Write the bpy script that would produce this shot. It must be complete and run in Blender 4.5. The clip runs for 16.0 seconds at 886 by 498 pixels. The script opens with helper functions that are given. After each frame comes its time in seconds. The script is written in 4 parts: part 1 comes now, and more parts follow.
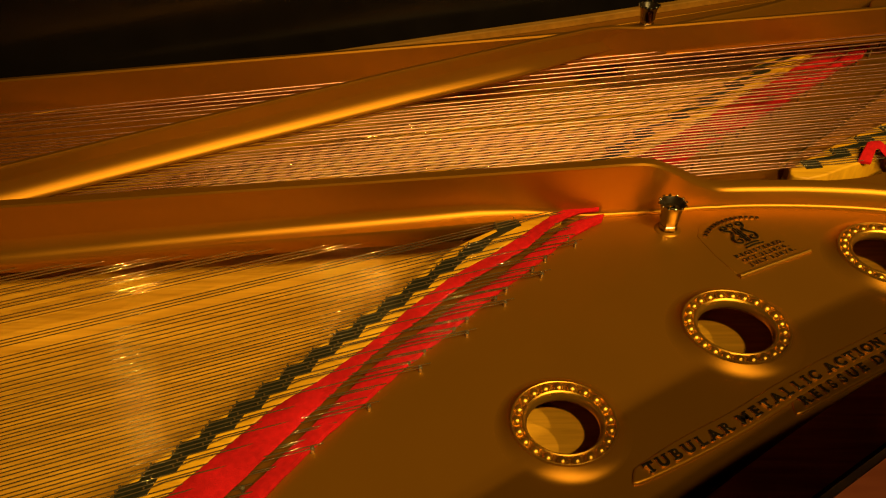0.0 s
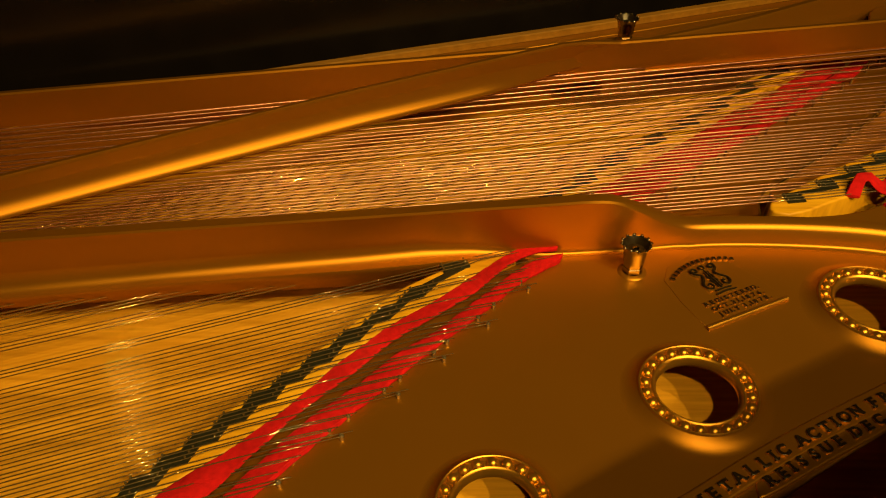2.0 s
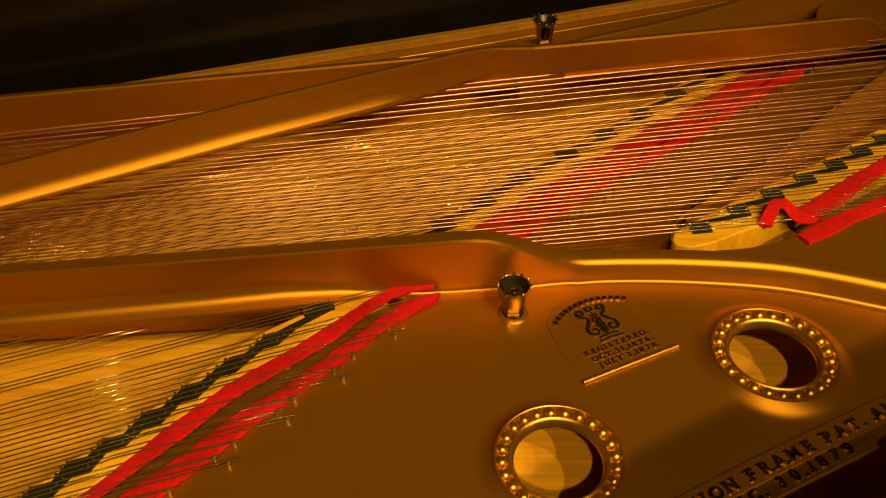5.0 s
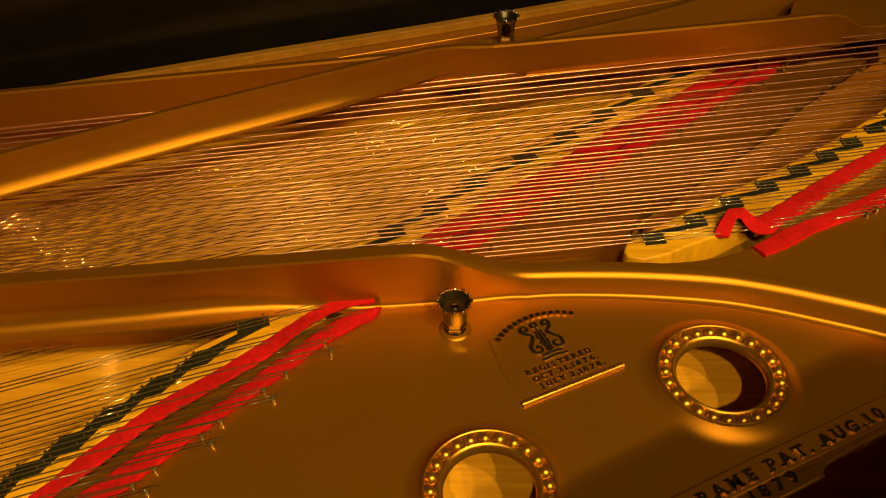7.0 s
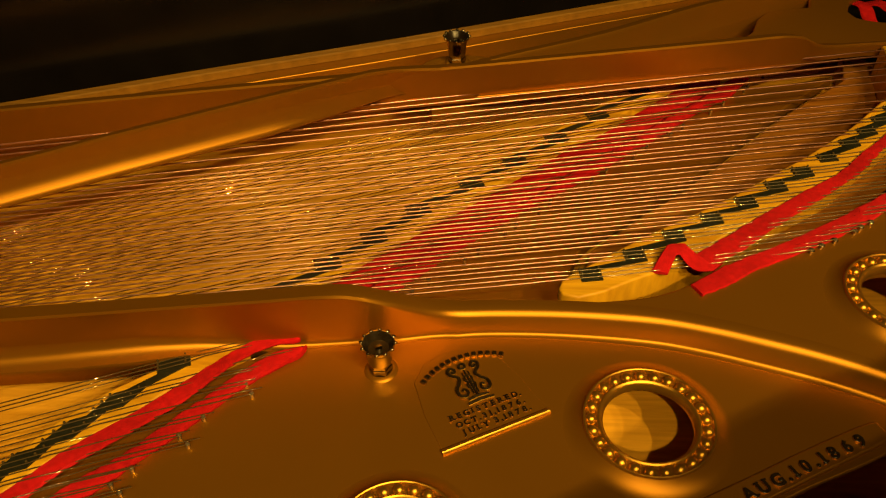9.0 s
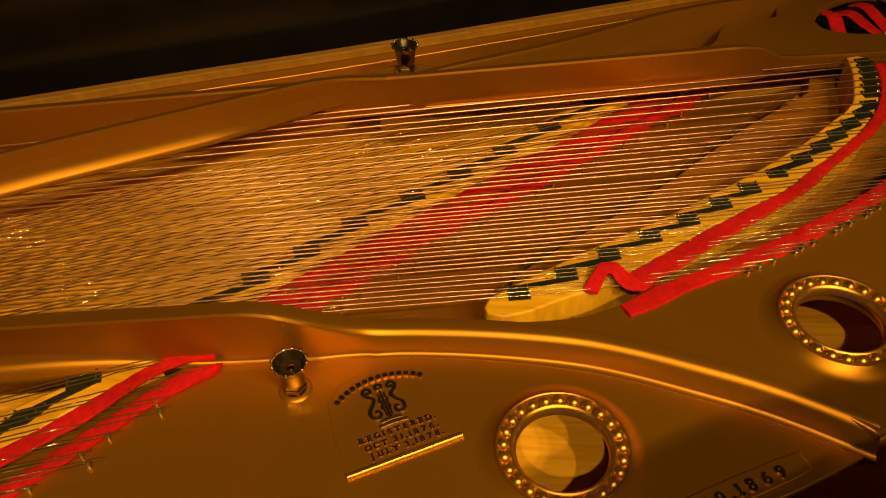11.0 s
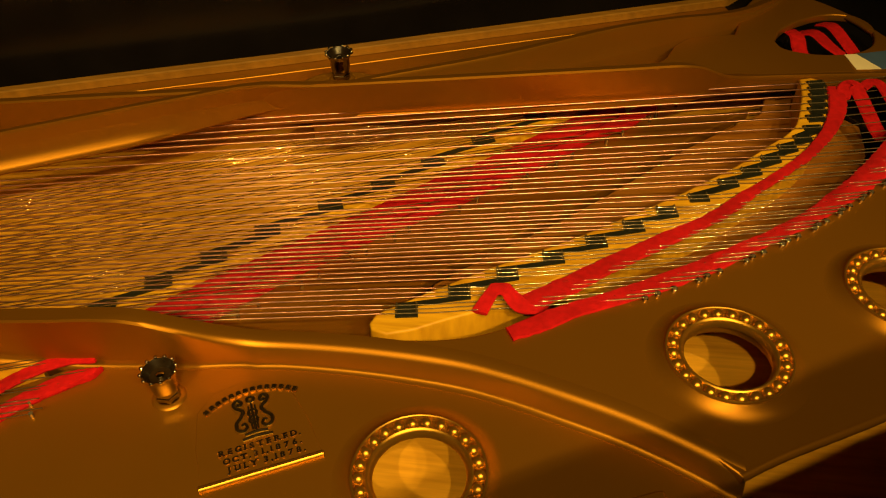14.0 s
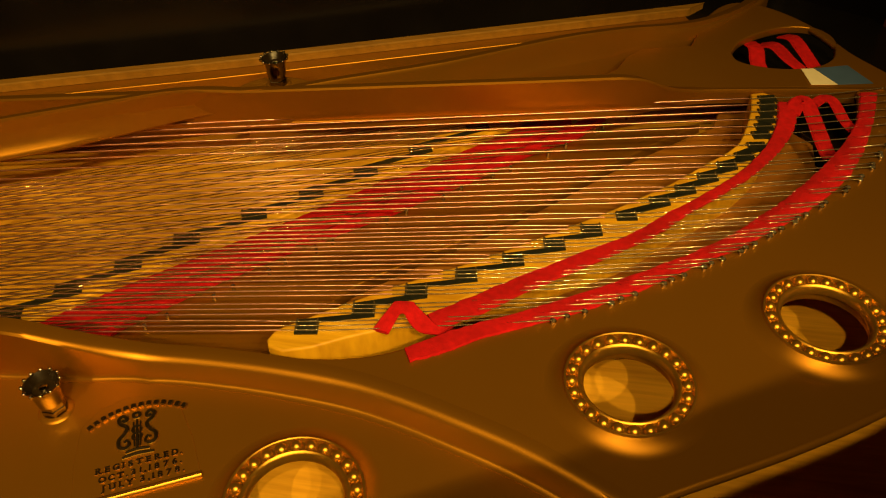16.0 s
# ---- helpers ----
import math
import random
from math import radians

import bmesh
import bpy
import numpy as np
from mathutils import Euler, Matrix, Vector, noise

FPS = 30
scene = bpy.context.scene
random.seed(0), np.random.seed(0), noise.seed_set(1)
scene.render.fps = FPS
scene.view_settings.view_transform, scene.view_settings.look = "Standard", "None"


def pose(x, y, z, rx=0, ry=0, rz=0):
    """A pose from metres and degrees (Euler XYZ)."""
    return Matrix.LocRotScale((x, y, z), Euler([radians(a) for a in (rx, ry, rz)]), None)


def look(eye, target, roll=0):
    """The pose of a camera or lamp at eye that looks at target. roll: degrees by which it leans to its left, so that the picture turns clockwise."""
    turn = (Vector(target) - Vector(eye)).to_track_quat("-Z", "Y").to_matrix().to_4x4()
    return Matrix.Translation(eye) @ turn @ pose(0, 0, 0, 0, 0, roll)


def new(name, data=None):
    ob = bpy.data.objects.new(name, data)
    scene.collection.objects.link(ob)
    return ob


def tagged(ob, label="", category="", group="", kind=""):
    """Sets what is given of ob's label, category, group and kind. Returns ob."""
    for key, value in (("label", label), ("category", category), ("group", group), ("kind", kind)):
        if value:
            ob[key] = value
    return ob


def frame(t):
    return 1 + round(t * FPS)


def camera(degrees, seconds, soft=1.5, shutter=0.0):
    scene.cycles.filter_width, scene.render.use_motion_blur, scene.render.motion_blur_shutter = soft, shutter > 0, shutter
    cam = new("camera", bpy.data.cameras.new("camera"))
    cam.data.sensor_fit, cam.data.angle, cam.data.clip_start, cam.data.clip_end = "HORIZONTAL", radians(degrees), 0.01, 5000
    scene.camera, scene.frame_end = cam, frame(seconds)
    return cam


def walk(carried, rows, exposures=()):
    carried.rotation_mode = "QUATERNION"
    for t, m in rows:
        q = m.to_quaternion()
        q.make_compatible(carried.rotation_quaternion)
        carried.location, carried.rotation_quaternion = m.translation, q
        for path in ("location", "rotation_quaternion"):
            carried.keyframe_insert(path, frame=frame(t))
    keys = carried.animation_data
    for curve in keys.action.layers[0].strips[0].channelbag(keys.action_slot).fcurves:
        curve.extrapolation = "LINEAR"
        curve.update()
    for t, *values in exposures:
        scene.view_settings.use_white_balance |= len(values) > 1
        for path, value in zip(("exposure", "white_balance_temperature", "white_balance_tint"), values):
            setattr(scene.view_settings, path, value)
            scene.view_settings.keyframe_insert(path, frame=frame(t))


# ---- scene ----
cam = camera(57.8, 16.0, 1.15)
PATH = [
    (0.0, (0.0304, 0.0074, 0.5020), (0.0036, 1.5786, -0.7352), -0.65),
    (0.5, (0.0426, 0.0233, 0.4991), (0.0081, 1.5969, -0.7348), -0.69),
    (1.0, (0.0544, 0.0420, 0.5000), (0.0155, 1.6104, -0.7404), -0.57),
    (1.5, (0.0694, 0.0603, 0.4964), (0.0210, 1.6277, -0.7449), -0.78),
    (2.0, (0.0852, 0.0806, 0.4945), (0.0292, 1.6417, -0.7544), -0.96),
    (2.5, (0.1028, 0.1008, 0.4913), (0.0385, 1.6566, -0.7638), -1.20),
    (3.0, (0.1192, 0.1142, 0.4896), (0.0535, 1.6643, -0.7725), -1.26),
    (3.5, (0.1371, 0.1260, 0.4926), (0.0676, 1.6653, -0.7824), -1.32),
    (4.0, (0.1588, 0.1377, 0.4978), (0.0800, 1.6676, -0.7879), -1.70),
    (6.5, (0.2210, 0.1847, 0.4960), (0.1408, 1.6776, -0.8325), -1.74),
    (7.0, (0.2329, 0.1922, 0.4971), (0.1509, 1.6782, -0.8390), -1.77),
    (7.5, (0.2455, 0.2018, 0.5015), (0.1631, 1.6812, -0.8418), -1.73),
    (8.0, (0.2573, 0.2096, 0.5064), (0.1755, 1.6848, -0.8416), -1.64),
    (8.5, (0.2712, 0.2192, 0.5106), (0.1841, 1.6899, -0.8420), -1.68),
    (9.0, (0.2850, 0.2274, 0.5109), (0.1945, 1.6970, -0.8427), -1.70),
    (11.5, (0.3668, 0.2527, 0.5057), (0.2273, 1.7244, -0.8414), -2.04),
    (12.0, (0.3853, 0.2558, 0.5057), (0.2315, 1.7266, -0.8409), -2.03),
    (12.5, (0.4034, 0.2580, 0.5078), (0.2324, 1.7259, -0.8398), -2.01),
    (13.0, (0.4205, 0.2624, 0.5075), (0.2309, 1.7283, -0.8398), -2.02),
    (13.5, (0.4364, 0.2667, 0.5082), (0.2306, 1.7322, -0.8372), -2.00),
    (14.0, (0.4529, 0.2724, 0.5055), (0.2298, 1.7360, -0.8391), -2.06),
    (14.5, (0.4712, 0.2800, 0.5005), (0.2325, 1.7423, -0.8429), -2.08),
    (15.0, (0.4917, 0.2899, 0.4983), (0.2417, 1.7495, -0.8459), -2.07),
    (15.5, (0.5127, 0.2973, 0.5014), (0.2509, 1.7542, -0.8436), -2.09),
    (16.0, (0.5296, 0.3048, 0.5004), (0.2559, 1.7601, -0.8439), -2.01),
]
walk(cam, [(t, look(eye, target, roll)) for t, eye, target, roll in PATH], [(0.0, 0.0), (16.0, 0.0)])

# ---- light: five warm stage lamps from the open side, and the dim hall ----
STAGE, AIM = Vector((0.3, 0.5, 0.08)), Vector((0.35, 0.37, 0.08))


def stage_lamp(azimuth, elevation, distance, watts, colour, radius):
    a, e = radians(azimuth), radians(elevation)
    place = STAGE + distance * Vector((math.cos(e) * math.cos(a), math.cos(e) * math.sin(a), math.sin(e)))
    data = bpy.data.lights.new("stage_lamp", "SPOT")
    data.energy, data.color, data.shadow_soft_size = watts, colour, radius
    data.spot_size, data.spot_blend = radians(38), 0.85
    ob = new("stage_lamp", data)
    ob.matrix_world = look(place, AIM)
    return ob


WARM = (1.0, 0.61, 0.15)
stage_lamp(-66, 47.0, 3.4, 190, WARM, 0.03)
stage_lamp(-47, 47.0, 3.0, 105, WARM, 0.03)
stage_lamp(-41, 45.0, 3.0, 92, WARM, 0.03)
stage_lamp(-95, 51.5, 3.0, 150, WARM, 0.03)
stage_lamp(-58, 60.0, 3.0, 118, WARM, 0.03)
world = bpy.data.worlds.new("world")
world.use_nodes = True
world.node_tree.nodes["Background"].inputs[0].default_value = (1.0, 0.55, 0.2, 1)
world.node_tree.nodes["Background"].inputs[1].default_value = 0.0012
scene.world = world


# ---- materials ----
def material(name, colour, rough=0.5, metal=0.0, grain=None, vary=0.15, scale=60.0, bump=0.0, bump_scale=400.0, coat=0.0, coat_rough=0.12, rough_vary=0.08, stretch=(1, 1, 1), turn=0.0, flake=0.0, island=0.0, spec=0.5):
    """A principled surface with two scales of variation and fine relief."""
    m = bpy.data.materials.new(name)
    m.use_nodes = True
    nt = m.node_tree
    n, l = nt.nodes, nt.links
    b = n["Principled BSDF"]
    b.inputs["Roughness"].default_value = rough
    b.inputs["Metallic"].default_value = metal
    b.inputs["Coat Weight"].default_value = coat
    b.inputs["Coat Roughness"].default_value = coat_rough
    b.inputs["Specular IOR Level"].default_value = spec
    tc = n.new("ShaderNodeTexCoord")
    mp = n.new("ShaderNodeMapping")
    mp.inputs["Scale"].default_value = stretch
    mp.inputs["Rotation"].default_value = (0, 0, radians(turn))
    geo = n.new("ShaderNodeNewGeometry")
    l.new(geo.outputs["Position"], mp.inputs["Vector"])
    big = n.new("ShaderNodeTexNoise")
    big.inputs["Scale"].default_value = scale * 0.12
    big.inputs["Detail"].default_value = 3
    small = n.new("ShaderNodeTexNoise")
    small.inputs["Scale"].default_value = scale
    small.inputs["Detail"].default_value = 5
    l.new(mp.outputs["Vector"], big.inputs["Vector"])
    l.new(mp.outputs["Vector"], small.inputs["Vector"])
    add = n.new("ShaderNodeMath")
    add.operation = "MULTIPLY_ADD"
    add.inputs[1].default_value = 0.5
    l.new(big.outputs["Fac"], add.inputs[0])
    half = n.new("ShaderNodeMath")
    half.operation = "MULTIPLY"
    half.inputs[1].default_value = 0.5
    l.new(small.outputs["Fac"], half.inputs[0])
    l.new(half.outputs[0], add.inputs[2])
    ramp = n.new("ShaderNodeValToRGB")
    dark = tuple(c * (1 - vary * 1.6) for c in colour)
    light = tuple(min(1, c * (1 + vary * 1.2)) for c in colour)
    if grain:
        dark = grain
    ramp.color_ramp.elements[0].position, ramp.color_ramp.elements[1].position = 0.32, 0.68
    ramp.color_ramp.elements[0].color, ramp.color_ramp.elements[1].color = (*dark, 1), (*light, 1)
    l.new(add.outputs[0], ramp.inputs["Fac"])
    out = ramp.outputs["Color"]
    if island:
        info = n.new("ShaderNodeObjectInfo")
        hsv = n.new("ShaderNodeHueSaturation")
        rng = n.new("ShaderNodeMapRange")
        rng.inputs["To Min"].default_value, rng.inputs["To Max"].default_value = 1 - island, 1 + island
        l.new(info.outputs["Random"], rng.inputs["Value"])
        l.new(rng.outputs[0], hsv.inputs["Value"])
        l.new(out, hsv.inputs["Color"])
        out = hsv.outputs["Color"]
    l.new(out, b.inputs["Base Color"])
    rr = n.new("ShaderNodeMapRange")
    rr.inputs["To Min"].default_value, rr.inputs["To Max"].default_value = max(0.02, rough - rough_vary), min(1, rough + rough_vary)
    l.new(small.outputs["Fac"], rr.inputs["Value"])
    l.new(rr.outputs[0], b.inputs["Roughness"])
    if bump:
        grit = n.new("ShaderNodeTexNoise")
        grit.inputs["Scale"].default_value = bump_scale
        grit.inputs["Detail"].default_value = 4
        l.new(mp.outputs["Vector"], grit.inputs["Vector"])
        bp = n.new("ShaderNodeBump")
        bp.inputs["Strength"].default_value = bump
        bp.inputs["Distance"].default_value = 0.001
        l.new(grit.outputs["Fac"], bp.inputs["Height"])
        l.new(bp.outputs["Normal"], b.inputs["Normal"])
    if flake:
        sheen = n.new("ShaderNodeBsdfAnisotropic")
        sheen.distribution = "BECKMANN"
        l.new(out, sheen.inputs["Color"])
        l.new(rr.outputs[0], sheen.inputs["Roughness"])
        if bump:
            l.new(bp.outputs["Normal"], sheen.inputs["Normal"])
        mix = n.new("ShaderNodeMixShader")
        mix.inputs[0].default_value = flake
        l.new(b.outputs[0], mix.inputs[1])
        l.new(sheen.outputs[0], mix.inputs[2])
        l.new(mix.outputs[0], n["Material Output"].inputs["Surface"])
    return m


GOLD = material("bronzed_iron", (0.34, 0.154, 0.010), rough=0.43, metal=0.0, flake=0.69, vary=0.03, scale=14, bump=0.02, bump_scale=900, rough_vary=0.03, spec=0.2)
GOLD_ORNAMENT = material("bronzed_ornament", (0.50, 0.27, 0.034), rough=0.40, metal=0.0, flake=0.85, vary=0.08, scale=90, bump=0.04, bump_scale=900, spec=0.2)
INK = material("letter_and_hollow_black", (0.014, 0.009, 0.004), rough=0.3, metal=0.0, vary=0.3, scale=200, spec=0.3)
SPRUCE = material("varnished_spruce", (0.70, 0.385, 0.03), rough=0.4, grain=(0.50, 0.25, 0.014), scale=30, stretch=(0.6, 9, 1), turn=-38, bump=0.03, coat=0.2, vary=0.15, island=0.10, spec=0.3)
MAPLE = material("bridge_maple", (0.66, 0.38, 0.012), rough=0.5, grain=(0.40, 0.195, 0.005), scale=30, stretch=(1, 9, 1), turn=-45, bump=0.06, coat=0.0, spec=0.35)
GRAPHITE = material("graphite", (0.012, 0.014, 0.010), rough=0.45, metal=0.0, vary=0.35, scale=300, bump=0.15, spec=0.35)
# same steel three times, with its brighter or darker light put into the colour
STEEL = material("string_steel", (0.17, 0.125, 0.06), rough=0.055, metal=0.65, vary=0.04, rough_vary=0.005, scale=100)
CORE = material("string_core_lit", (0.42, 0.35, 0.23), rough=0.16, metal=0.82, vary=0.03, scale=100, rough_vary=0.01)
TENOR_WIRE = material("tenor_wire_lit", (0.46, 0.32, 0.13), rough=0.065, metal=0.84, vary=0.04, scale=100, rough_vary=0.005)
# darker spruce copy: the shade on the board is put into its colour
SHADED_SPRUCE = material("shaded_spruce", (0.30, 0.125, 0.012), rough=0.45, grain=(0.15, 0.055, 0.005), scale=30, stretch=(0.6, 9, 1), turn=-42, bump=0.04, spec=0.35)
COPPER = material("copper_winding", (0.60, 0.33, 0.265), rough=0.31, metal=1.0, vary=0.04, scale=150, island=0.10, rough_vary=0.01)
FELT = material("red_felt", (0.46, 0.007, 0.012), rough=0.95, vary=0.22, scale=220, bump=0.8, bump_scale=1500, spec=0.15)
NICKEL = material("nickel", (0.50, 0.43, 0.29), rough=0.16, metal=1.0, vary=0.08, scale=120)
LACQUER = material("black_lacquer", (0.006, 0.005, 0.005), rough=0.22, vary=0.2, scale=20, spec=0.3)
# matte lid black: sheen left out so no lamp light bounces off it
LID = material("matte_black_lacquer", (0.0015, 0.0013, 0.0013), rough=0.7, vary=0.2, scale=20, spec=0.0)
MAHOGANY = material("dark_mahogany", (0.075, 0.019, 0.008), rough=0.35, grain=(0.04, 0.009, 0.004), scale=20, stretch=(1, 6, 1), turn=-32)
RIM_WOOD = material("maple_rail", (0.24, 0.125, 0.016), rough=0.4, grain=(0.15, 0.075, 0.010), scale=24, stretch=(1, 12, 3), turn=-20, bump=0.08)
STAGE_WOOD = material("stage_floor_wood", (0.20, 0.10, 0.035), rough=0.45, grain=(0.12, 0.055, 0.02), scale=14, stretch=(1, 9, 1), turn=20, bump=0.05)
HALL = material("hall_plaster", (0.22, 0.13, 0.07), rough=0.9, vary=0.2, scale=2)
PIN = material("dull_pin_steel", (0.34, 0.29, 0.20), rough=0.2, metal=0.8, vary=0.1)
# the next two colour a patch of light on the tail
BLUE = material("blue_light_patch", (0.05, 0.10, 0.24), rough=0.5, vary=0.1)
PALE_LIGHT = material("paper", (0.7, 0.66, 0.52), rough=0.8, vary=0.05)


# ---- building blocks ----
def finish(bm, name, mat, parent=None, label="", smooth=True, place=None):
    me = bpy.data.meshes.new(name)
    bmesh.ops.recalc_face_normals(bm, faces=bm.faces[:])
    bm.to_mesh(me)
    bm.free()
    me.materials.append(mat)
    if smooth:
        me.set_sharp_from_angle(angle=radians(38))
        for p in me.polygons:
            p.use_smooth = not (abs(p.normal.z) > 0.9995 and p.area > 1e-4)
    ob = new(name, me)
    ob.parent = parent
    if place is not None:
        ob.matrix_basis = place
    if label:
        tagged(ob, label)
    return ob


def thing(name, label, category, kind="", group="", place=(0, 0, 0)):
    return tagged(new(name), label, category, group, kind) if place == (0, 0, 0) else at_place(tagged(new(name), label, category, group, kind), place)


def at_place(ob, place):
    ob.location = place
    return ob


def spline(points, steps=8):
    """Catmull-Rom through the points, of any dimension."""
    p = [np.array(q, float) for q in points]
    p = [2 * p[0] - p[1]] + p + [2 * p[-1] - p[-2]]
    out = []
    for i in range(1, len(p) - 2):
        for k in range(steps):
            u = k / steps
            out.append(0.5 * (2 * p[i] + (p[i + 1] - p[i - 1]) * u + (2 * p[i - 1] - 5 * p[i] + 4 * p[i + 1] - p[i + 2]) * u * u + (3 * p[i] - p[i - 1] - 3 * p[i + 1] + p[i + 2]) * u ** 3))
    out.append(p[-2])
    return out


def slab(name, outlines, top, thick, mat, parent=None, label="", bevel=0.002):
    """A flat plate with rounded edges; the first outline is its rim, the others are holes."""
    cu = bpy.data.curves.new(name, "CURVE")
    cu.dimensions, cu.fill_mode = "2D", "BOTH"
    cu.extrude, cu.bevel_depth, cu.bevel_resolution, cu.offset = thick / 2 - bevel, bevel, 3, -bevel
    for loop in outlines:
        s = cu.splines.new("POLY")
        s.points.add(len(loop) - 1)
        for q, p in zip(s.points, loop):
            q.co = (p[0], p[1], 0, 1)
        s.use_cyclic_u = True
    tmp = new(name, cu)
    bpy.context.view_layer.update()
    me = bpy.data.meshes.new_from_object(tmp.evaluated_get(bpy.context.evaluated_depsgraph_get()))
    bpy.data.objects.remove(tmp)
    me.name = name
    me.materials.clear()
    me.materials.append(mat)
    me.transform(Matrix.Translation((0, 0, top - thick / 2)))
    bm = bmesh.new()
    bm.from_mesh(me)
    bmesh.ops.remove_doubles(bm, verts=bm.verts[:], dist=0.00002)
    bm.to_mesh(me)
    bm.free()
    me.set_sharp_from_angle(angle=radians(50))
    for p in me.polygons:
        p.use_smooth = abs(p.normal.z) < 0.9995
    ob = new(name, me)
    ob.parent = parent
    if label:
        tagged(ob, label)
    return ob


def loft(name, sections, mat, parent=None, label="", closed=True):
    """A skin over sections with equal numbers of points."""
    bm = bmesh.new()
    rings = [[bm.verts.new(p) for p in s] for s in sections]
    m = len(rings[0])
    for a, b in zip(rings, rings[1:]):
        for i in range(m if closed else m - 1):
            bm.faces.new((a[i], a[(i + 1) % m], b[(i + 1) % m], b[i]))
    if closed:
        bm.faces.new(rings[0])
        bm.faces.new(rings[-1][::-1])
    return finish(bm, name, mat, parent, label)


def ribbon(name, left, right, thick, mat, parent=None, label=""):
    """A cloth strip between two lines of 3D points (the top face), with thickness and soft edges."""
    sec = []
    for a, b in zip(left, right):
        a, b = Vector(a), Vector(b)
        d = (b - a)
        e = d * 0.08
        dn = Vector((0, 0, -thick))
        sec.append([a + dn * 0.5, a + e + dn * 0.06, a.lerp(b, 0.5) + Vector((0, 0, thick * 0.12)), b - e + dn * 0.06, b + dn * 0.5, b - e + dn, a + e + dn])
    return loft(name, sec, mat, parent, label)


def lathe(name, profile, mat, parent=None, label="", segments=40, place=None):
    bm = bmesh.new()
    rings = []
    for r, z in profile:
        rings.append([bm.verts.new((r * math.cos(2 * math.pi * i / segments), r * math.sin(2 * math.pi * i / segments), z)) for i in range(segments)])
    for a, b in zip(rings, rings[1:]):
        for i in range(segments):
            bm.faces.new((a[i], a[(i + 1) % segments], b[(i + 1) % segments], b[i]))
    return finish(bm, name, mat, parent, label, place=place)


def tube_mesh(name, points, radius, mat, sides=8, bm=None):
    """A round wire along 3D points."""
    own = bm is None
    bm = bm or bmesh.new()
    pts = [Vector(p) for p in points]
    last = None
    for i, p in enumerate(pts):
        d = (pts[min(i + 1, len(pts) - 1)] - pts[max(i - 1, 0)]).normalized()
        s = d.cross(Vector((0, 0, 1)))
        s = s.normalized() if s.length > 1e-4 else Vector((1, 0, 0))
        u = s.cross(d)
        r = radius[i] if isinstance(radius, (list, tuple)) else radius
        ring = [bm.verts.new(p + r * (math.cos(2 * math.pi * k / sides) * s + math.sin(2 * math.pi * k / sides) * u)) for k in range(sides)]
        if last:
            for k in range(sides):
                bm.faces.new((last[k], last[(k + 1) % sides], ring[(k + 1) % sides], ring[k]))
        last = ring
    if not own:
        return bm
    me = bpy.data.meshes.new(name)
    bmesh.ops.recalc_face_normals(bm, faces=bm.faces[:])
    bm.to_mesh(me)
    bm.free()
    me.materials.append(mat)
    for p in me.polygons:
        p.use_smooth = True
    return me


def ball_mesh(name, r, mat, segments=10, rings=6):
    bm = bmesh.new()
    bmesh.ops.create_uvsphere(bm, u_segments=segments, v_segments=rings, radius=r)
    me = bpy.data.meshes.new(name)
    bm.to_mesh(me)
    bm.free()
    me.materials.append(mat)
    for p in me.polygons:
        p.use_smooth = True
    return me


def circle(cx, cy, r, n=48):
    return [(cx + r * math.cos(2 * math.pi * i / n), cy + r * math.sin(2 * math.pi * i / n)) for i in range(n)]


# ---- heights ----
NEAR_Z, BASS_Z, BOARD_Z = 0.077, 0.095, 0.025
TREBLE_BRIDGE_Z, TENOR_BRIDGE_Z, BASS_BRIDGE_Z = 0.085, 0.070, 0.0935

# ---- hall ----
def box_mesh(name, lo, hi, mat, kind="structure", label="", category=""):
    bm = bmesh.new()
    bmesh.ops.create_cube(bm, size=1)
    for v in bm.verts:
        v.co = [lo[i] + (v.co[i] + 0.5) * (hi[i] - lo[i]) for i in range(3)]
    ob = finish(bm, name, mat, smooth=False)
    return tagged(ob, label, category, kind=kind)


FLOOR_Z, BODY_Z = -0.74, -0.075
box_mesh("floor", (-6, -6, FLOOR_Z - 0.1), (6, 6, FLOOR_Z), STAGE_WOOD, label="brown wooden stage floor under the piano", category="floor")
for name, lo, hi in (("wall_north", (-6, 6, FLOOR_Z), (6, 6.2, 4.0)), ("wall_south", (-6, -6.2, FLOOR_Z), (6, -6, 4.0)), ("wall_east", (6, -6.2, FLOOR_Z), (6.2, 6.2, 4.0)), ("wall_west", (-6.2, -6.2, FLOOR_Z), (-6, 6.2, 4.0))):
    box_mesh(name, lo, hi, HALL, label="dark plastered wall of the dim hall", category="wall")
box_mesh("ceiling", (-6.2, -6.2, 4.0), (6.2, 6.2, 4.2), HALL, label="dark plastered ceiling of the dim hall", category="ceiling")

# ---- rim and soundboard ----
RIM_IN = spline([(-0.9, -0.62), (-0.5, -0.29), (-0.2, -0.06), (0.0, 0.066), (0.1, 0.135), (0.2, 0.2025), (0.3, 0.268), (0.45, 0.352), (0.58, 0.421), (0.7, 0.490), (0.82, 0.572), (0.92, 0.72), (0.965, 0.86), (0.97, 1.0), (0.94, 1.14), (0.88, 1.26), (0.79, 1.31), (0.70, 1.285), (0.5, 1.165), (0.2, 1.04), (-0.1, 0.935), (-0.9, 0.655)], 8)


def offset_loop(loop, d):
    out = []
    n = len(loop)
    for i, p in enumerate(loop):
        a, b = np.array(loop[i - 1] if i else loop[0]), np.array(loop[(i + 1) % n] if i < n - 1 else loop[-1])
        t = b - a
        t = t / np.linalg.norm(t)
        out.append((p[0] + d * t[1], p[1] - d * t[0]))
    return out


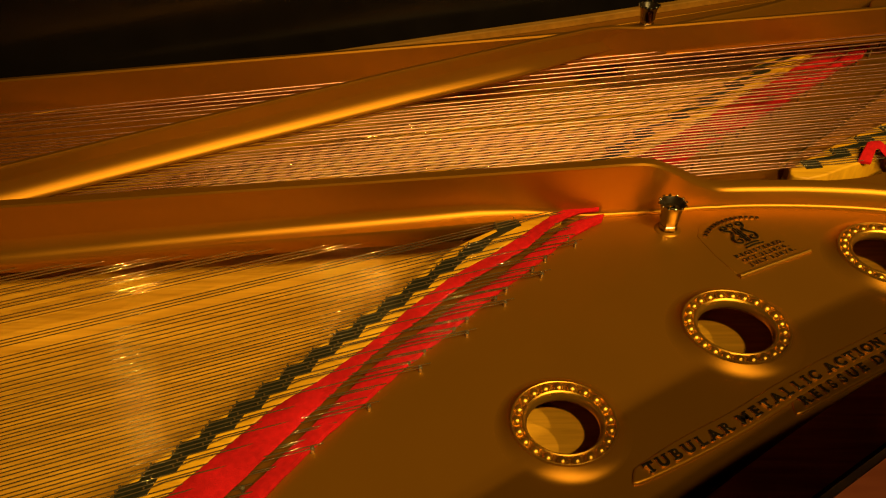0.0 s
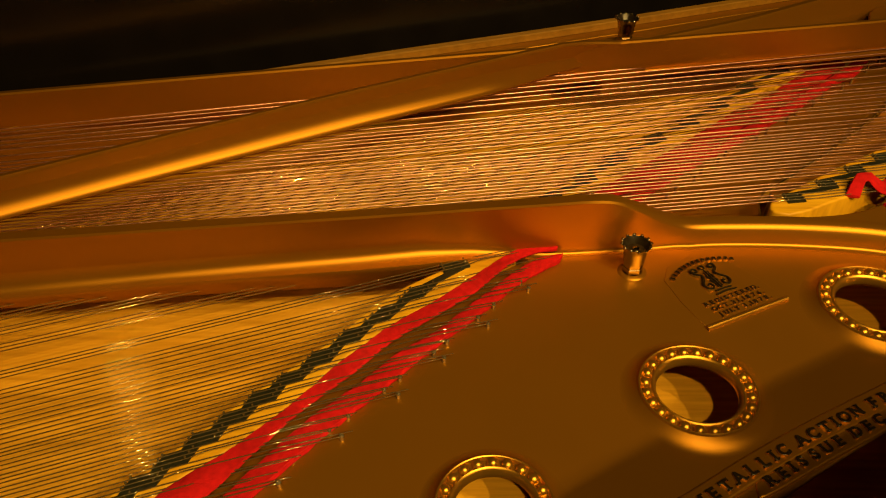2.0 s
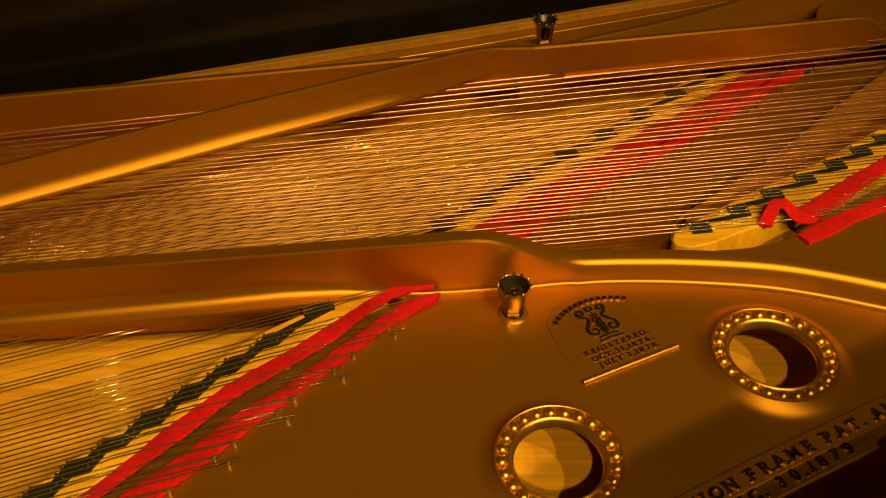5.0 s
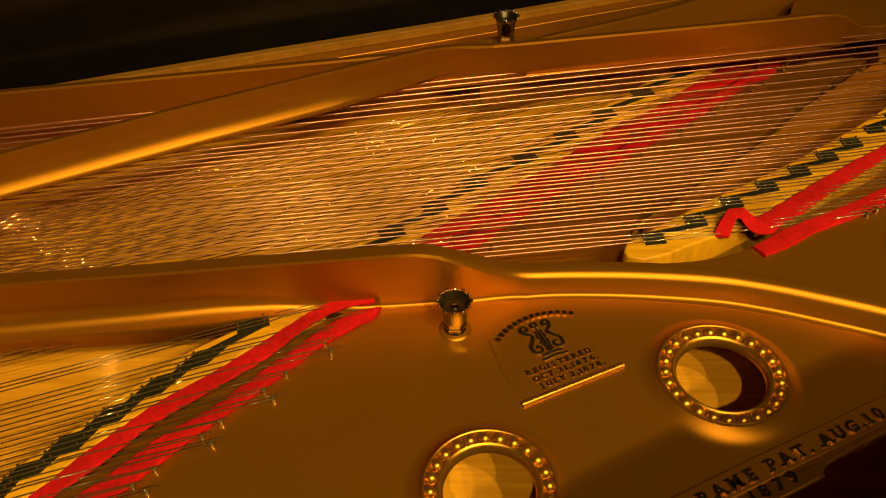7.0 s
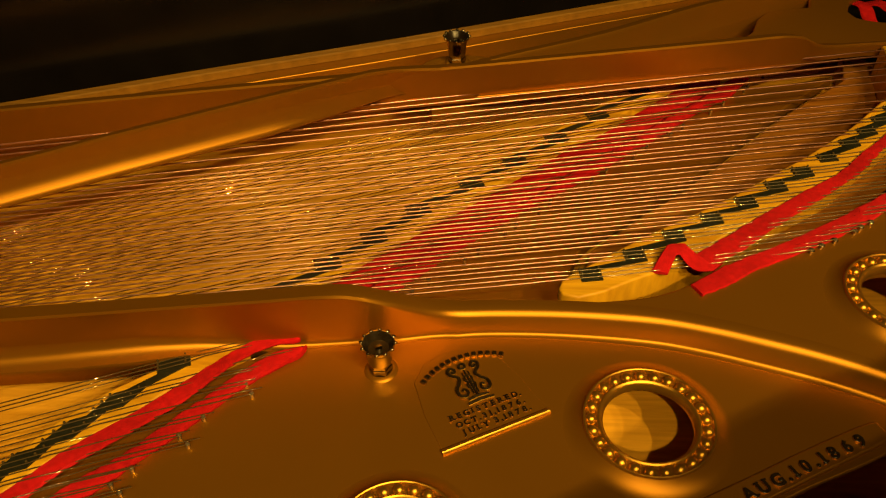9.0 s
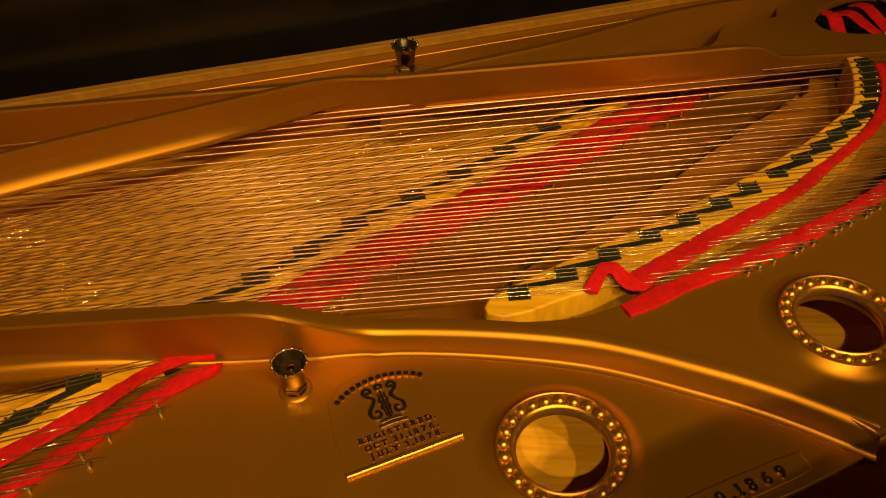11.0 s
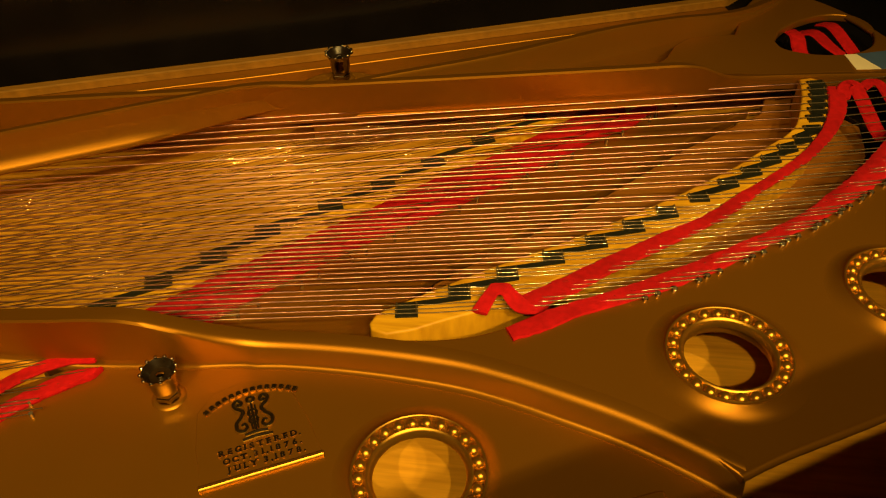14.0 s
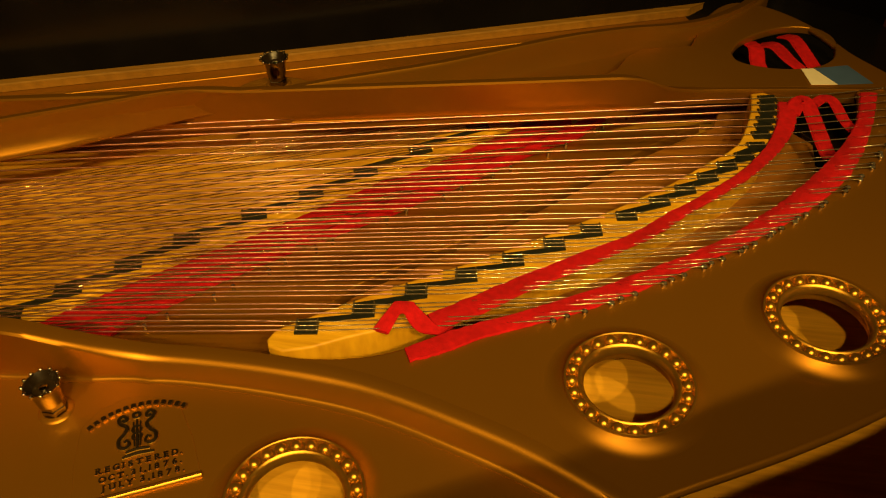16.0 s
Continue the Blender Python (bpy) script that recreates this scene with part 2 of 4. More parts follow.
rim = thing("grand_piano", "black lacquered grand piano with its lid raised", "piano")
RIM_TOP = 0.265
outer, inner = offset_loop(RIM_IN, 0.05), RIM_IN
sections = []
for o, i in zip(outer, inner):
    sections.append([(i[0], i[1], BODY_Z), (i[0], i[1], RIM_TOP - 0.003), (i[0] + (o[0] - i[0]) * 0.07, i[1] + (o[1] - i[1]) * 0.07, RIM_TOP), (o[0] + (i[0] - o[0]) * 0.07, o[1] + (i[1] - o[1]) * 0.07, RIM_TOP), (o[0], o[1], RIM_TOP - 0.003), (o[0], o[1], BODY_Z)])
loft("rim_body", sections, LACQUER, rim)
for x, y in ((-0.72, -0.42), (-0.72, 0.64), (0.80, 1.16)):
    loft("leg", [[(x + u * w, y + v * w, z) for u, v in ((-1, -1), (1, -1), (1, 1), (-1, 1))] for z, w in ((FLOOR_Z, 0.035), (FLOOR_Z + 0.06, 0.042), (BODY_Z - 0.09, 0.062), (BODY_Z - 0.08, 0.075), (BODY_Z + 0.02, 0.075))], LACQUER, rim)
# brown strip that paints the lit look of the black lacquered rim top
cap = [[(i[0], i[1], RIM_TOP + 0.0004), (i[0], i[1], RIM_TOP + 0.0012), (j[0], j[1], RIM_TOP + 0.0012), (j[0], j[1], RIM_TOP + 0.0004)] for i, j in zip(offset_loop(RIM_IN, 0.004), offset_loop(RIM_IN, 0.046))]
loft("rim_top_sheen", cap[:112], MAHOGANY, rim, "brown strip for the lit look of the black rim top")
lining = [[(i[0], i[1], BODY_Z), (i[0], i[1], RIM_TOP - 0.012), (j[0], j[1], RIM_TOP - 0.012), (j[0], j[1], BODY_Z)] for i, j in zip(offset_loop(RIM_IN, -0.0005), offset_loop(RIM_IN, -0.004))]
loft("inner_lining", lining[:120], MAHOGANY, rim, "dark mahogany veneer inside the rim")
ledge = [[(i[0], i[1], 0.036), (i[0], i[1], 0.050), (j[0], j[1], 0.050), (j[0], j[1], 0.036)] for i, j in zip(offset_loop(RIM_IN, -0.0045), offset_loop(RIM_IN, -0.055))]
loft("inner_ledge", ledge[:112], MAHOGANY, rim, "dark mahogany ledge that carries the plate")

# added under the tail opening; its black stands for shade over the board
slab("tail_block", [[(0.735, 1.022), (0.865, 0.80), (0.90, 0.76), (0.955, 0.88), (0.960, 1.0), (0.93, 1.13), (0.87, 1.245), (0.79, 1.292), (0.71, 1.268), (0.66, 1.09), (0.70, 1.066)]], 0.058, 0.02, LACQUER, rim, "black block added under the tail in place of shade", bevel=0.001)
board = thing("soundboard", "varnished amber spruce soundboard under the strings", "soundboard")
lay = radians(38)
across_grain = (-math.sin(lay), math.cos(lay))


def clip(loop, n, d):
    """The part of a polygon where n . p >= d."""
    out = []
    for a, b in zip(loop, loop[1:] + loop[:1]):
        u, v = a[0] * n[0] + a[1] * n[1] - d, b[0] * n[0] + b[1] * n[1] - d
        if u >= 0:
            out.append(a)
        if u * v < 0:
            k = u / (u - v)
            out.append((a[0] + (b[0] - a[0]) * k, a[1] + (b[1] - a[1]) * k))
    return out


for i in range(-14, 15):
    strip = clip(clip(offset_loop(RIM_IN, -0.005), across_grain, i * 0.092), (-across_grain[0], -across_grain[1]), -(i + 1) * 0.092)
    if len(strip) > 2:
        loft("plank", [[(x, y, BOARD_Z - 0.009) for x, y in strip], [(x, y, BOARD_Z) for x, y in strip]], SPRUCE, board)

# ---- cast-iron plate ----
plate = thing("piano_plate", "bronze-gold painted cast-iron piano plate with raised lettering", "piano plate")
# centre, height of the plate and size of each sound hole's ring
RINGS = [(0.103, 0.3542, NEAR_Z, 0.842), (0.2416, 0.4462, NEAR_Z, 0.940), (0.3938, 0.5330, NEAR_Z, 0.990), (0.583, 0.6310, BASS_Z, 0.965), (0.7122, 0.7042, BASS_Z, 0.962)]
HOLE = 0.0315
felt_edge = spline([(-0.40, -0.02), (-0.28, 0.12), (-0.20, 0.22), (-0.14, 0.299), (-0.096, 0.358), (-0.06, 0.392), (-0.029, 0.428), (-0.003, 0.464), (0.028, 0.499), (0.059, 0.526), (0.088, 0.556), (0.125, 0.582)], 6)
rim_edge = spline([(-0.40, -0.14), (-0.2, 0.015), (0.0, 0.165), (0.1, 0.242), (0.176, 0.296), (0.241, 0.343), (0.305, 0.386), (0.40, 0.444), (0.47, 0.485), (0.53, 0.513), (0.581, 0.541)], 6)
STEP = [(0.581, 0.541), (0.546, 0.558), (0.514, 0.572), (0.479, 0.583), (0.443, 0.594), (0.405, 0.602), (0.366, 0.607), (0.327, 0.609), (0.287, 0.609), (0.248, 0.606), (0.209, 0.600), (0.17, 0.594)]
step_in = [(x, y + 0.004) for x, y in STEP[1:]]
slab("near_panel", [rim_edge + step_in + [(0.163, 0.597), (0.15, 0.598)] + felt_edge[::-1]] + [circle(x, y, HOLE * k) for x, y, z, k in RINGS[:3]], NEAR_Z, 0.0040, GOLD, plate, bevel=0.0012)
bass_rim = spline([(0.581, 0.543), (0.611, 0.562), (0.677, 0.598), (0.737, 0.636), (0.80, 0.685), (0.858, 0.765), (0.876, 0.87), (0.870, 0.96), (0.840, 1.035), (0.806, 1.085), (0.780, 1.137), (0.742, 1.178), (0.705, 1.190), (0.675, 1.16), (0.650, 1.085)], 6)
tail_front = [(0.60, 1.072), (0.585, 1.055), (0.574, 1.028), (0.562, 1.014), (0.53, 1.003), (0.48, 0.988), (0.41, 0.960), (0.29, 0.912), (0.28, 0.896), (0.45, 0.926), (0.58, 0.952), (0.604, 0.965), (0.620, 0.984), (0.64, 0.9975), (0.736, 1.012), (0.795, 1.018)]
felt2_front = spline([(0.796, 1.006), (0.785, 0.962), (0.766, 0.921), (0.741, 0.882), (0.713, 0.845), (0.682, 0.810), (0.653, 0.781), (0.619, 0.755), (0.579, 0.728), (0.54, 0.703), (0.503, 0.682), (0.466, 0.664), (0.437, 0.644), (0.40, 0.630), (0.34, 0.624), (0.27, 0.620)], 5)
STEP_TOP = [(0.268, 0.618), (0.327, 0.6195), (0.366, 0.619), (0.405, 0.616), (0.444, 0.608), (0.480, 0.597), (0.515, 0.585), (0.547, 0.571)]
tail_hole = spline([(0.688, 1.074), (0.70, 1.10), (0.725, 1.123), (0.752, 1.137), (0.777, 1.136), (0.792, 1.115), (0.789, 1.082), (0.776, 1.062), (0.753, 1.050), (0.721, 1.048), (0.695, 1.057), (0.688, 1.074)], 5)[:-1]
slab("bass_panel", [bass_rim + tail_front + felt2_front + STEP_TOP] + [circle(x, y, HOLE * k) for x, y, z, k in RINGS[3:]] + [tail_hole], BASS_Z, 0.0085, GOLD, plate, bevel=0.0018)
bm = bmesh.new()
tube_mesh("edge_bead", [(x, y, BASS_Z - 0.0032) for x, y in offset_loop(bass_rim, -0.0022)], 0.0034, GOLD, 12, bm)
finish(bm, "edge_bead", GOLD, plate)
tenor_front = spline([(0.10, 0.60), (0.165, 0.655), (0.213, 0.701), (0.248, 0.739), (0.287, 0.776), (0.328, 0.822), (0.374, 0.860), (0.413, 0.895), (0.449, 0.930), (0.50, 0.962)], 5)
tenor_rear = spline([(0.660, 1.000), (0.588, 0.934), (0.525, 0.868), (0.467, 0.811), (0.418, 0.769), (0.371, 0.725), (0.350, 0.66), (0.34, 0.60)], 5)
slab("tenor_panel", [tenor_front[::-1] + [(0.34, 0.59)] + tenor_rear[::-1] + [(0.62, 0.99)]], 0.056, 0.012, GOLD, plate)


# lean: how far the foot of the face stands behind its top; edge: the lip at its foot
LEAN = [(-0.75, 0.0115), (0.0, 0.0115), (0.10, 0.013), (0.15, 0.014), (0.20, 0.013), (0.225, 0.008), (0.25, 0.002), (0.27, -0.0028), (0.30, -0.0034), (0.35, -0.0040), (0.405, -0.0048), (0.479, -0.0050), (0.583, -0.0046)]
EDGE = [(-0.75, 0.002), (-0.19, 0.002), (-0.024, -0.002), (0.058, -0.001), (0.10, 0.006), (0.13, 0.0100), (0.15, 0.0105), (0.20, 0.0095), (0.225, 0.0045), (0.25, -0.0015), (0.27, -0.0065), (0.30, -0.0075), (0.35, -0.0085), (0.405, -0.0105), (0.479, -0.0105), (0.583, -0.0095)]


def wall_section(x, y, top, base, lip_z):
    """Cross-section of a strut: rounded crown, leaning face, fillet and lip at its foot."""
    lean, edge = (float(np.interp(x, [q[0] for q in m], [q[1] for q in m])) for m in (LEAN, EDGE))
    f = float(np.interp(x, [-0.3, 0.05, 0.13], [0.0165, 0.0095, 0.003]))
    zb = lip_z + f
    back = max(lean, 0)
    thin = [(0.0118 + back, zb), (0.0112 + back * 0.2, top - 0.0029), (0.0062, top - 0.0012), (0.0026, top - 0.0004), (0.0008, top), (0.0, top - 0.0019), (lean * 0.06, top - 0.0036)]
    wide = [(0.0150 + back, top - 0.0045), (0.0132, top - 0.0008), (0.0080, top), (0.0040, top - 0.0003), (0.0017, top - 0.0013), (-0.0002, top - 0.0031), (-0.0010 + lean * 0.08, top - 0.0048)]
    k = min(1, max(0, (x - 0.17) / 0.08))
    crown = [(a[0] + (b[0] - a[0]) * k, a[1] + (b[1] - a[1]) * k) for a, b in zip(thin, wide)]
    low = [(lean * 0.94, zb + (top - zb) * 0.09), (lean, zb)]
    ctrl = (lean * 0.9 + edge * 0.1, lip_z + 0.0004)
    fillet = [((1 - q) ** 2 * lean + 2 * q * (1 - q) * ctrl[0] + q * q * edge, (1 - q) ** 2 * zb + 2 * q * (1 - q) * ctrl[1] + q * q * lip_z) for q in (0.3, 0.55, 0.8, 0.97)]
    under = [(edge + 0.0002, lip_z - 0.0012), (edge + 0.0012, lip_z - 0.0045), (edge + 0.008, base + 0.006), (lean + 0.004, base)]
    return [(x, y + o, z) for o, z in [(0.013 + back, base)] + crown + low + fillet + under]


# front strut; it runs on as the step between the two panels: x, y of the face, top, foot, height of the foot
rib = [(-0.75, 0.474, 0.139, 0.016, 0.0780), (-0.35, 0.521, 0.139, 0.016, 0.0795), (-0.16, 0.5435, 0.139, 0.015, 0.0850), (0.0, 0.562, 0.139, 0.013, 0.0885), (0.05, 0.568, 0.139, 0.0105, 0.0890), (0.09, 0.573, 0.139, 0.006, 0.087), (0.12, 0.5765, 0.139, 0.003, 0.083), (0.15, 0.580, 0.139, 0.003, 0.0785)]
rib += [tuple(q) for q in spline([(0.175, 0.5835, 0.139, 0.004, 0.0775), (0.20, 0.587, 0.1365, 0.004, 0.0775), (0.225, 0.594, 0.123, 0.005, 0.0775), (0.25, 0.604, 0.106, 0.007, 0.0775), (0.27, 0.610, 0.0975, 0.008, 0.0775), (0.30, 0.613, 0.0957, 0.009, 0.0775), (0.35, 0.613, 0.0957, 0.010, 0.0775), (0.405, 0.609, 0.0957, 0.011, 0.0775), (0.443, 0.601, 0.0957, 0.011, 0.0775), (0.479, 0.590, 0.0957, 0.011, 0.0775), (0.514, 0.578, 0.0957, 0.0105, 0.0775), (0.546, 0.564, 0.0957, 0.010, 0.0775), (0.583, 0.5445, 0.0957, 0.009, 0.0775)], 5)]
loft("strut", [wall_section(x, y, top, 0.06, lz) for x, y, top, lip, lz in rib], GOLD, plate)
# far strut and its diagonal brace
spine = [(x, 0.835 + 0.187 * x, 0.134) for x in (-0.75, -0.2, 0.1, 0.25, 0.40, 0.48, 0.53)] + [tuple(q) for q in spline([(0.56, 0.9405, 0.134), (0.578, 0.944, 0.1335), (0.596, 0.951, 0.129), (0.612, 0.9625, 0.118), (0.628, 0.978, 0.106), (0.649, 0.9925, 0.0975), (0.675, 0.998, 0.0962), (0.72, 1.004, 0.0962), (0.77, 1.010, 0.0962), (0.82, 1.0155, 0.0962)], 4)]
secs = []
for i, (x, y, top) in enumerate(spine):
    a, b = spine[max(i - 1, 0)], spine[min(i + 1, len(spine) - 1)]
    t = np.array((b[0] - a[0], b[1] - a[1]))
    t = t / np.linalg.norm(t)
    foot = 0.086 if top > 0.12 else 0.086 - 0.006 * (0.12 - top) / 0.024
    back = 0.014 * max(0.0, top - 0.09) / 0.044
    secs.append([(x - t[1] * o, y + t[0] * o, z) for o, z in [(0.0125 + back, foot - 0.002), (0.0110, top - 0.0027), (0.0062, top - 0.0012), (0.0026, top - 0.0004), (0.0008, top), (0.0, top - 0.002), (back * 0.05, top - 0.004), (back * 0.95, foot + 0.002), (back, foot)]])
loft("main_strut", secs, GOLD, plate)
secs = []
for x, y, top, lip in [(-0.75, 0.362, 0.142, 0.012), (-0.344, 0.580, 0.142, 0.012), (-0.182, 0.670, 0.142, 0.012), (-0.015, 0.760, 0.142, 0.012), (0.10, 0.818, 0.142, 0.011), (0.15, 0.842, 0.142, 0.007), (0.185, 0.859, 0.142, 0.003), (0.205, 0.868, 0.140, 0.001), (0.225, 0.8745, 0.1375, 0.001), (0.245, 0.8805, 0.1345, 0.001), (0.265, 0.887, 0.1335, 0.001)]:
    r, lz, b = 0.0018, 0.109, 0.012
    w = min(1, lip / 0.010)
    e = (0.0060 - lip) * w + 0.0125 * (1 - w)
    lean = 0.0022 * w + 0.0120 * (1 - w)
    rise = 0.0175 * w + 0.0085 * (1 - w)
    secs.append([(x, y + b + 0.008, lz - 0.004), (x, y + 0.0115, top - 0.0029), (x, y + 0.0062, top - 0.0012), (x, y + 0.0026, top - 0.0004), (x, y + 0.0008, top), (x, y, top - 0.0022), (x, y + lean * 0.06, top - 0.004), (x, y + lean * 0.93, lz + rise + 0.002), (x, y + lean, lz + rise),
                 (x, y + lean + (e - lean) * 0.14, lz + rise * 0.62), (x, y + lean + (e - lean) * 0.40, lz + rise * 0.30), (x, y + lean + (e - lean) * 0.78, lz + rise * 0.09), (x, y + lean + (e - lean) * 0.95, lz - 0.0004), (x, y + e, lz - 0.0025), (x, y + e + 0.003, lz - 0.005)])
loft("diagonal_brace", secs, GOLD, plate)
rear = spline([(0.235, 0.905, 0.112, 0.006), (0.27, 0.914, 0.117, 0.006), (0.314, 0.931, 0.12, 0.007), (0.41, 0.975, 0.12, 0.004), (0.504, 1.029, 0.12, 0.004), (0.550, 1.053, 0.119, 0.004), (0.590, 1.078, 0.114, 0.004), (0.635, 1.100, 0.109, 0.004), (0.675, 1.130, 0.104, 0.004), (0.715, 1.175, 0.100, 0.004), (0.74, 1.220, 0.098, 0.004)], 4)
secs = []
for i, (x, y, top, foot) in enumerate(rear):
    a, b = rear[max(i - 1, 0)], rear[min(i + 1, len(rear) - 1)]
    t = np.array((b[0] - a[0], b[1] - a[1]))
    t = t / np.linalg.norm(t)
    nx, ny = t[1], -t[0]
    secs.append([(x + nx * o, y + ny * o, z) for o, z in [(-0.014, 0.06), (-0.0110, top - 0.0027), (-0.0062, top - 0.0012), (-0.0026, top - 0.0004), (-0.0008, top), (0.0, top - 0.002), (0.0003, top - 0.004), (foot * 0.35, min(0.1045, top - 0.005)), (foot * 0.65, min(0.0985, top - 0.0055)), (foot, 0.0925), (foot + 0.001, 0.0900), (foot, 0.06)]])
loft("rear_strut", secs, GOLD, plate)
slab("bolt_boss", [spline([(0.218, 0.893), (0.30, 0.909), (0.315, 0.918), (0.30, 0.937), (0.265, 0.946), (0.235, 0.937), (0.218, 0.910), (0.218, 0.893)], 6)[:-1]], 0.113, 0.012, GOLD, plate, bevel=0.003)

# beaded rosettes round the sound holes, each on a low swelling of the plate
bead_mesh = ball_mesh("bead", 0.0043, GOLD_ORNAMENT, 12, 8)
for cx, cy, cz, size in RINGS:
    at = Matrix.Translation((cx, cy, cz)) @ Matrix.Diagonal((size, size, 1, 1))
    cove = [(0.0562 - 0.0137 * u, 0.0064 * u ** 2.1 - 0.0001) for u in (0, 0.08, 0.18, 0.3, 0.42, 0.54, 0.66, 0.77, 0.87, 0.95, 1.0)]
    lathe("swelling", cove + [(0.0418, 0.0060), (0.0412, 0.0030)], GOLD, plate, "", 72, at)
    prof = [(0.0427, 0.0052), (0.0425, 0.0068), (0.0420, 0.0077), (0.0413, 0.0079), (0.0406, 0.0075), (0.0401, 0.0062), (0.0396, 0.0050), (0.0368, 0.0046), (0.0341, 0.0048), (0.0336, 0.0060), (0.0329, 0.0069), (0.0319, 0.0072), (0.0309, 0.0067), (0.0300, 0.0055), (0.0292, 0.0036), (0.0288, 0.0020), (0.0290, 0.0002), (0.0312, -0.0016), (0.0330, -0.0016)]
    ring = lathe("rosette", prof, GOLD_ORNAMENT, plate, "beaded ring round a sound hole", 72, at)
    count = round(25.2 * size)
    for i in range(count):
        a = 2 * math.pi * (i + 0.3) / count
        ob = new("bead", bead_mesh)
        ob.parent = ring
        ob.location = (0.0369 * math.cos(a), 0.0369 * math.sin(a), 0.0044)
        ob.scale = (1 / size ** 0.5, 1 / size ** 0.5, 1)

# ---- bridges ----
def notch_row(parent, blocks, z, length, half, joined=True, slant=0.0):
    """Blackened notches of a bridge: one block for each note, joined in a zigzag. blocks: (x, y, angle) of each block's front end."""
    last = None  # the far corners of the block before
    for x, y, a in blocks:
        d, s = np.array((math.cos(a), math.sin(a))), np.array((-math.sin(a), math.cos(a)))
        p = np.array((x, y))
        quad = [p - s * half - d * slant, p + d * (length - slant) - s * half, p + d * (length + slant) + s * half, p + s * half + d * slant]
        bm = bmesh.new()
        lo = [bm.verts.new((q[0], q[1], z - 0.004)) for q in quad]
        hi = [bm.verts.new((q[0], q[1], z + 0.0012)) for q in quad]
        bm.faces.new(hi)
        for k in range(4):
            bm.faces.new((lo[k], lo[(k + 1) % 4], hi[(k + 1) % 4], hi[k]))
        finish(bm, "notch", GRAPHITE, parent, smooth=False)
        if last is not None and joined:
            a1, b1 = last
            rise = s * half * 0.35
            join = [a1, b1 - rise, quad[1], quad[0] + rise]
            bm = bmesh.new()
            lo = [bm.verts.new((q[0], q[1], z - 0.004)) for q in join]
            hi = [bm.verts.new((q[0], q[1], z + 0.0009)) for q in join]
            bm.faces.new(hi)
            for k in range(4):
                bm.faces.new((lo[k], lo[(k + 1) % 4], hi[(k + 1) % 4], hi[k]))
            finish(bm, "notch", GRAPHITE, parent, smooth=False)
        last = (quad[3], quad[2])


pin_bm = bmesh.new()
tube_mesh("pin", [(0, 0, -0.004), (0, 0, 0.0014), (0, 0, 0.0019)], [0.0009, 0.0009, 0.0005], NICKEL, 8, pin_bm)
bmesh.ops.holes_fill(pin_bm, edges=pin_bm.edges[:])
bridge_pin = bpy.data.meshes.new("bridge_pin")
pin_bm.to_mesh(bridge_pin)
pin_bm.free()
bridge_pin.materials.append(STEEL)
pin_bm = bmesh.new()
tube_mesh("pin", [(0, 0, -0.004), (0.0004, 0, 0.0045), (0.0005, 0, 0.0058), (0.0005, 0, 0.0066), (0.0005, 0, 0.0070)], [0.0015, 0.0015, 0.0017, 0.0014, 0.0006], NICKEL, 10, pin_bm)
bmesh.ops.holes_fill(pin_bm, edges=pin_bm.edges[:])
hitch_pin = bpy.data.meshes.new("hitch_pin")
pin_bm.to_mesh(hitch_pin)
pin_bm.free()
hitch_pin.materials.append(PIN)


def put_mesh(name, me, place, parent=None, turn=0.0):
    ob = new(name, me)
    ob.parent = parent
    ob.location = place
    ob.rotation_euler = (0, 0, turn)
    return ob


def crossing(p, a, line):
    """Where the ray from p at angle a crosses a polyline."""
    d = np.array((math.cos(a), math.sin(a)))
    for u, v in zip(line, line[1:]):
        u, v = np.array(u[:2]), np.array(v[:2])
        m = np.array([[d[0], u[0] - v[0]], [d[1], u[1] - v[1]]])
        if abs(np.linalg.det(m)) < 1e-12:
            continue
        t, k = np.linalg.solve(m, u - np.array(p))
        if -1e-6 <= k <= 1 + 1e-6:
            return np.array(p) + t * d
    return None


def extend(line, d=0.4):
    a, b, c, e = (np.array(line[i][:2]) for i in (0, 1, -2, -1))
    return [tuple(a + (a - b) / np.linalg.norm(a - b) * d)] + [tuple(p[:2]) for p in line] + [tuple(e + (e - c) / np.linalg.norm(e - c) * d)]


# bass bridge: 7 blocks of three strings, 5 of two, 8 of one
BASS = [(0.359, 0.655), (0.394, 0.676), (0.427, 0.699), (0.460, 0.720), (0.492, 0.741), (0.521, 0.762), (0.548, 0.782), (0.575, 0.800), (0.601, 0.822), (0.622, 0.840), (0.641, 0.859), (0.658, 0.877), (0.674, 0.893), (0.686, 0.910), (0.692, 0.927), (0.696, 0.940), (0.699, 0.952), (0.702, 0.965), (0.7035, 0.977), (0.705, 0.988)]
bass_notes = [(x + (0.00033 if k < 7 else 0), y - (0.0022 if k < 7 else 0), math.atan(0.149 + 0.060 * k / 19)) for k, (x, y) in enumerate(BASS)]
bass_bridge = thing("bass_bridge", "pale maple bass bridge with blackened notches", "bridge")
front = [(0.345, 0.646), (0.350, 0.6525)] + [(x - math.sin(a) * 0.0080 - math.cos(a) * 0.0045, y + math.cos(a) * 0.0080 - math.sin(a) * 0.0045) for x, y, a in bass_notes[1:]] + [(0.699, 0.999)]
front = spline(front, 3)
rear = spline([(0.395, 0.648), (0.429, 0.665), (0.455, 0.682), (0.475, 0.700), (0.505, 0.722), (0.540, 0.748), (0.585, 0.780), (0.613, 0.808), (0.647, 0.840), (0.675, 0.871), (0.697, 0.905), (0.716, 0.950), (0.722, 0.997)], 6)
nose = [(0.375, 0.637), (0.357, 0.631), (0.346, 0.634), (0.343, 0.640)]
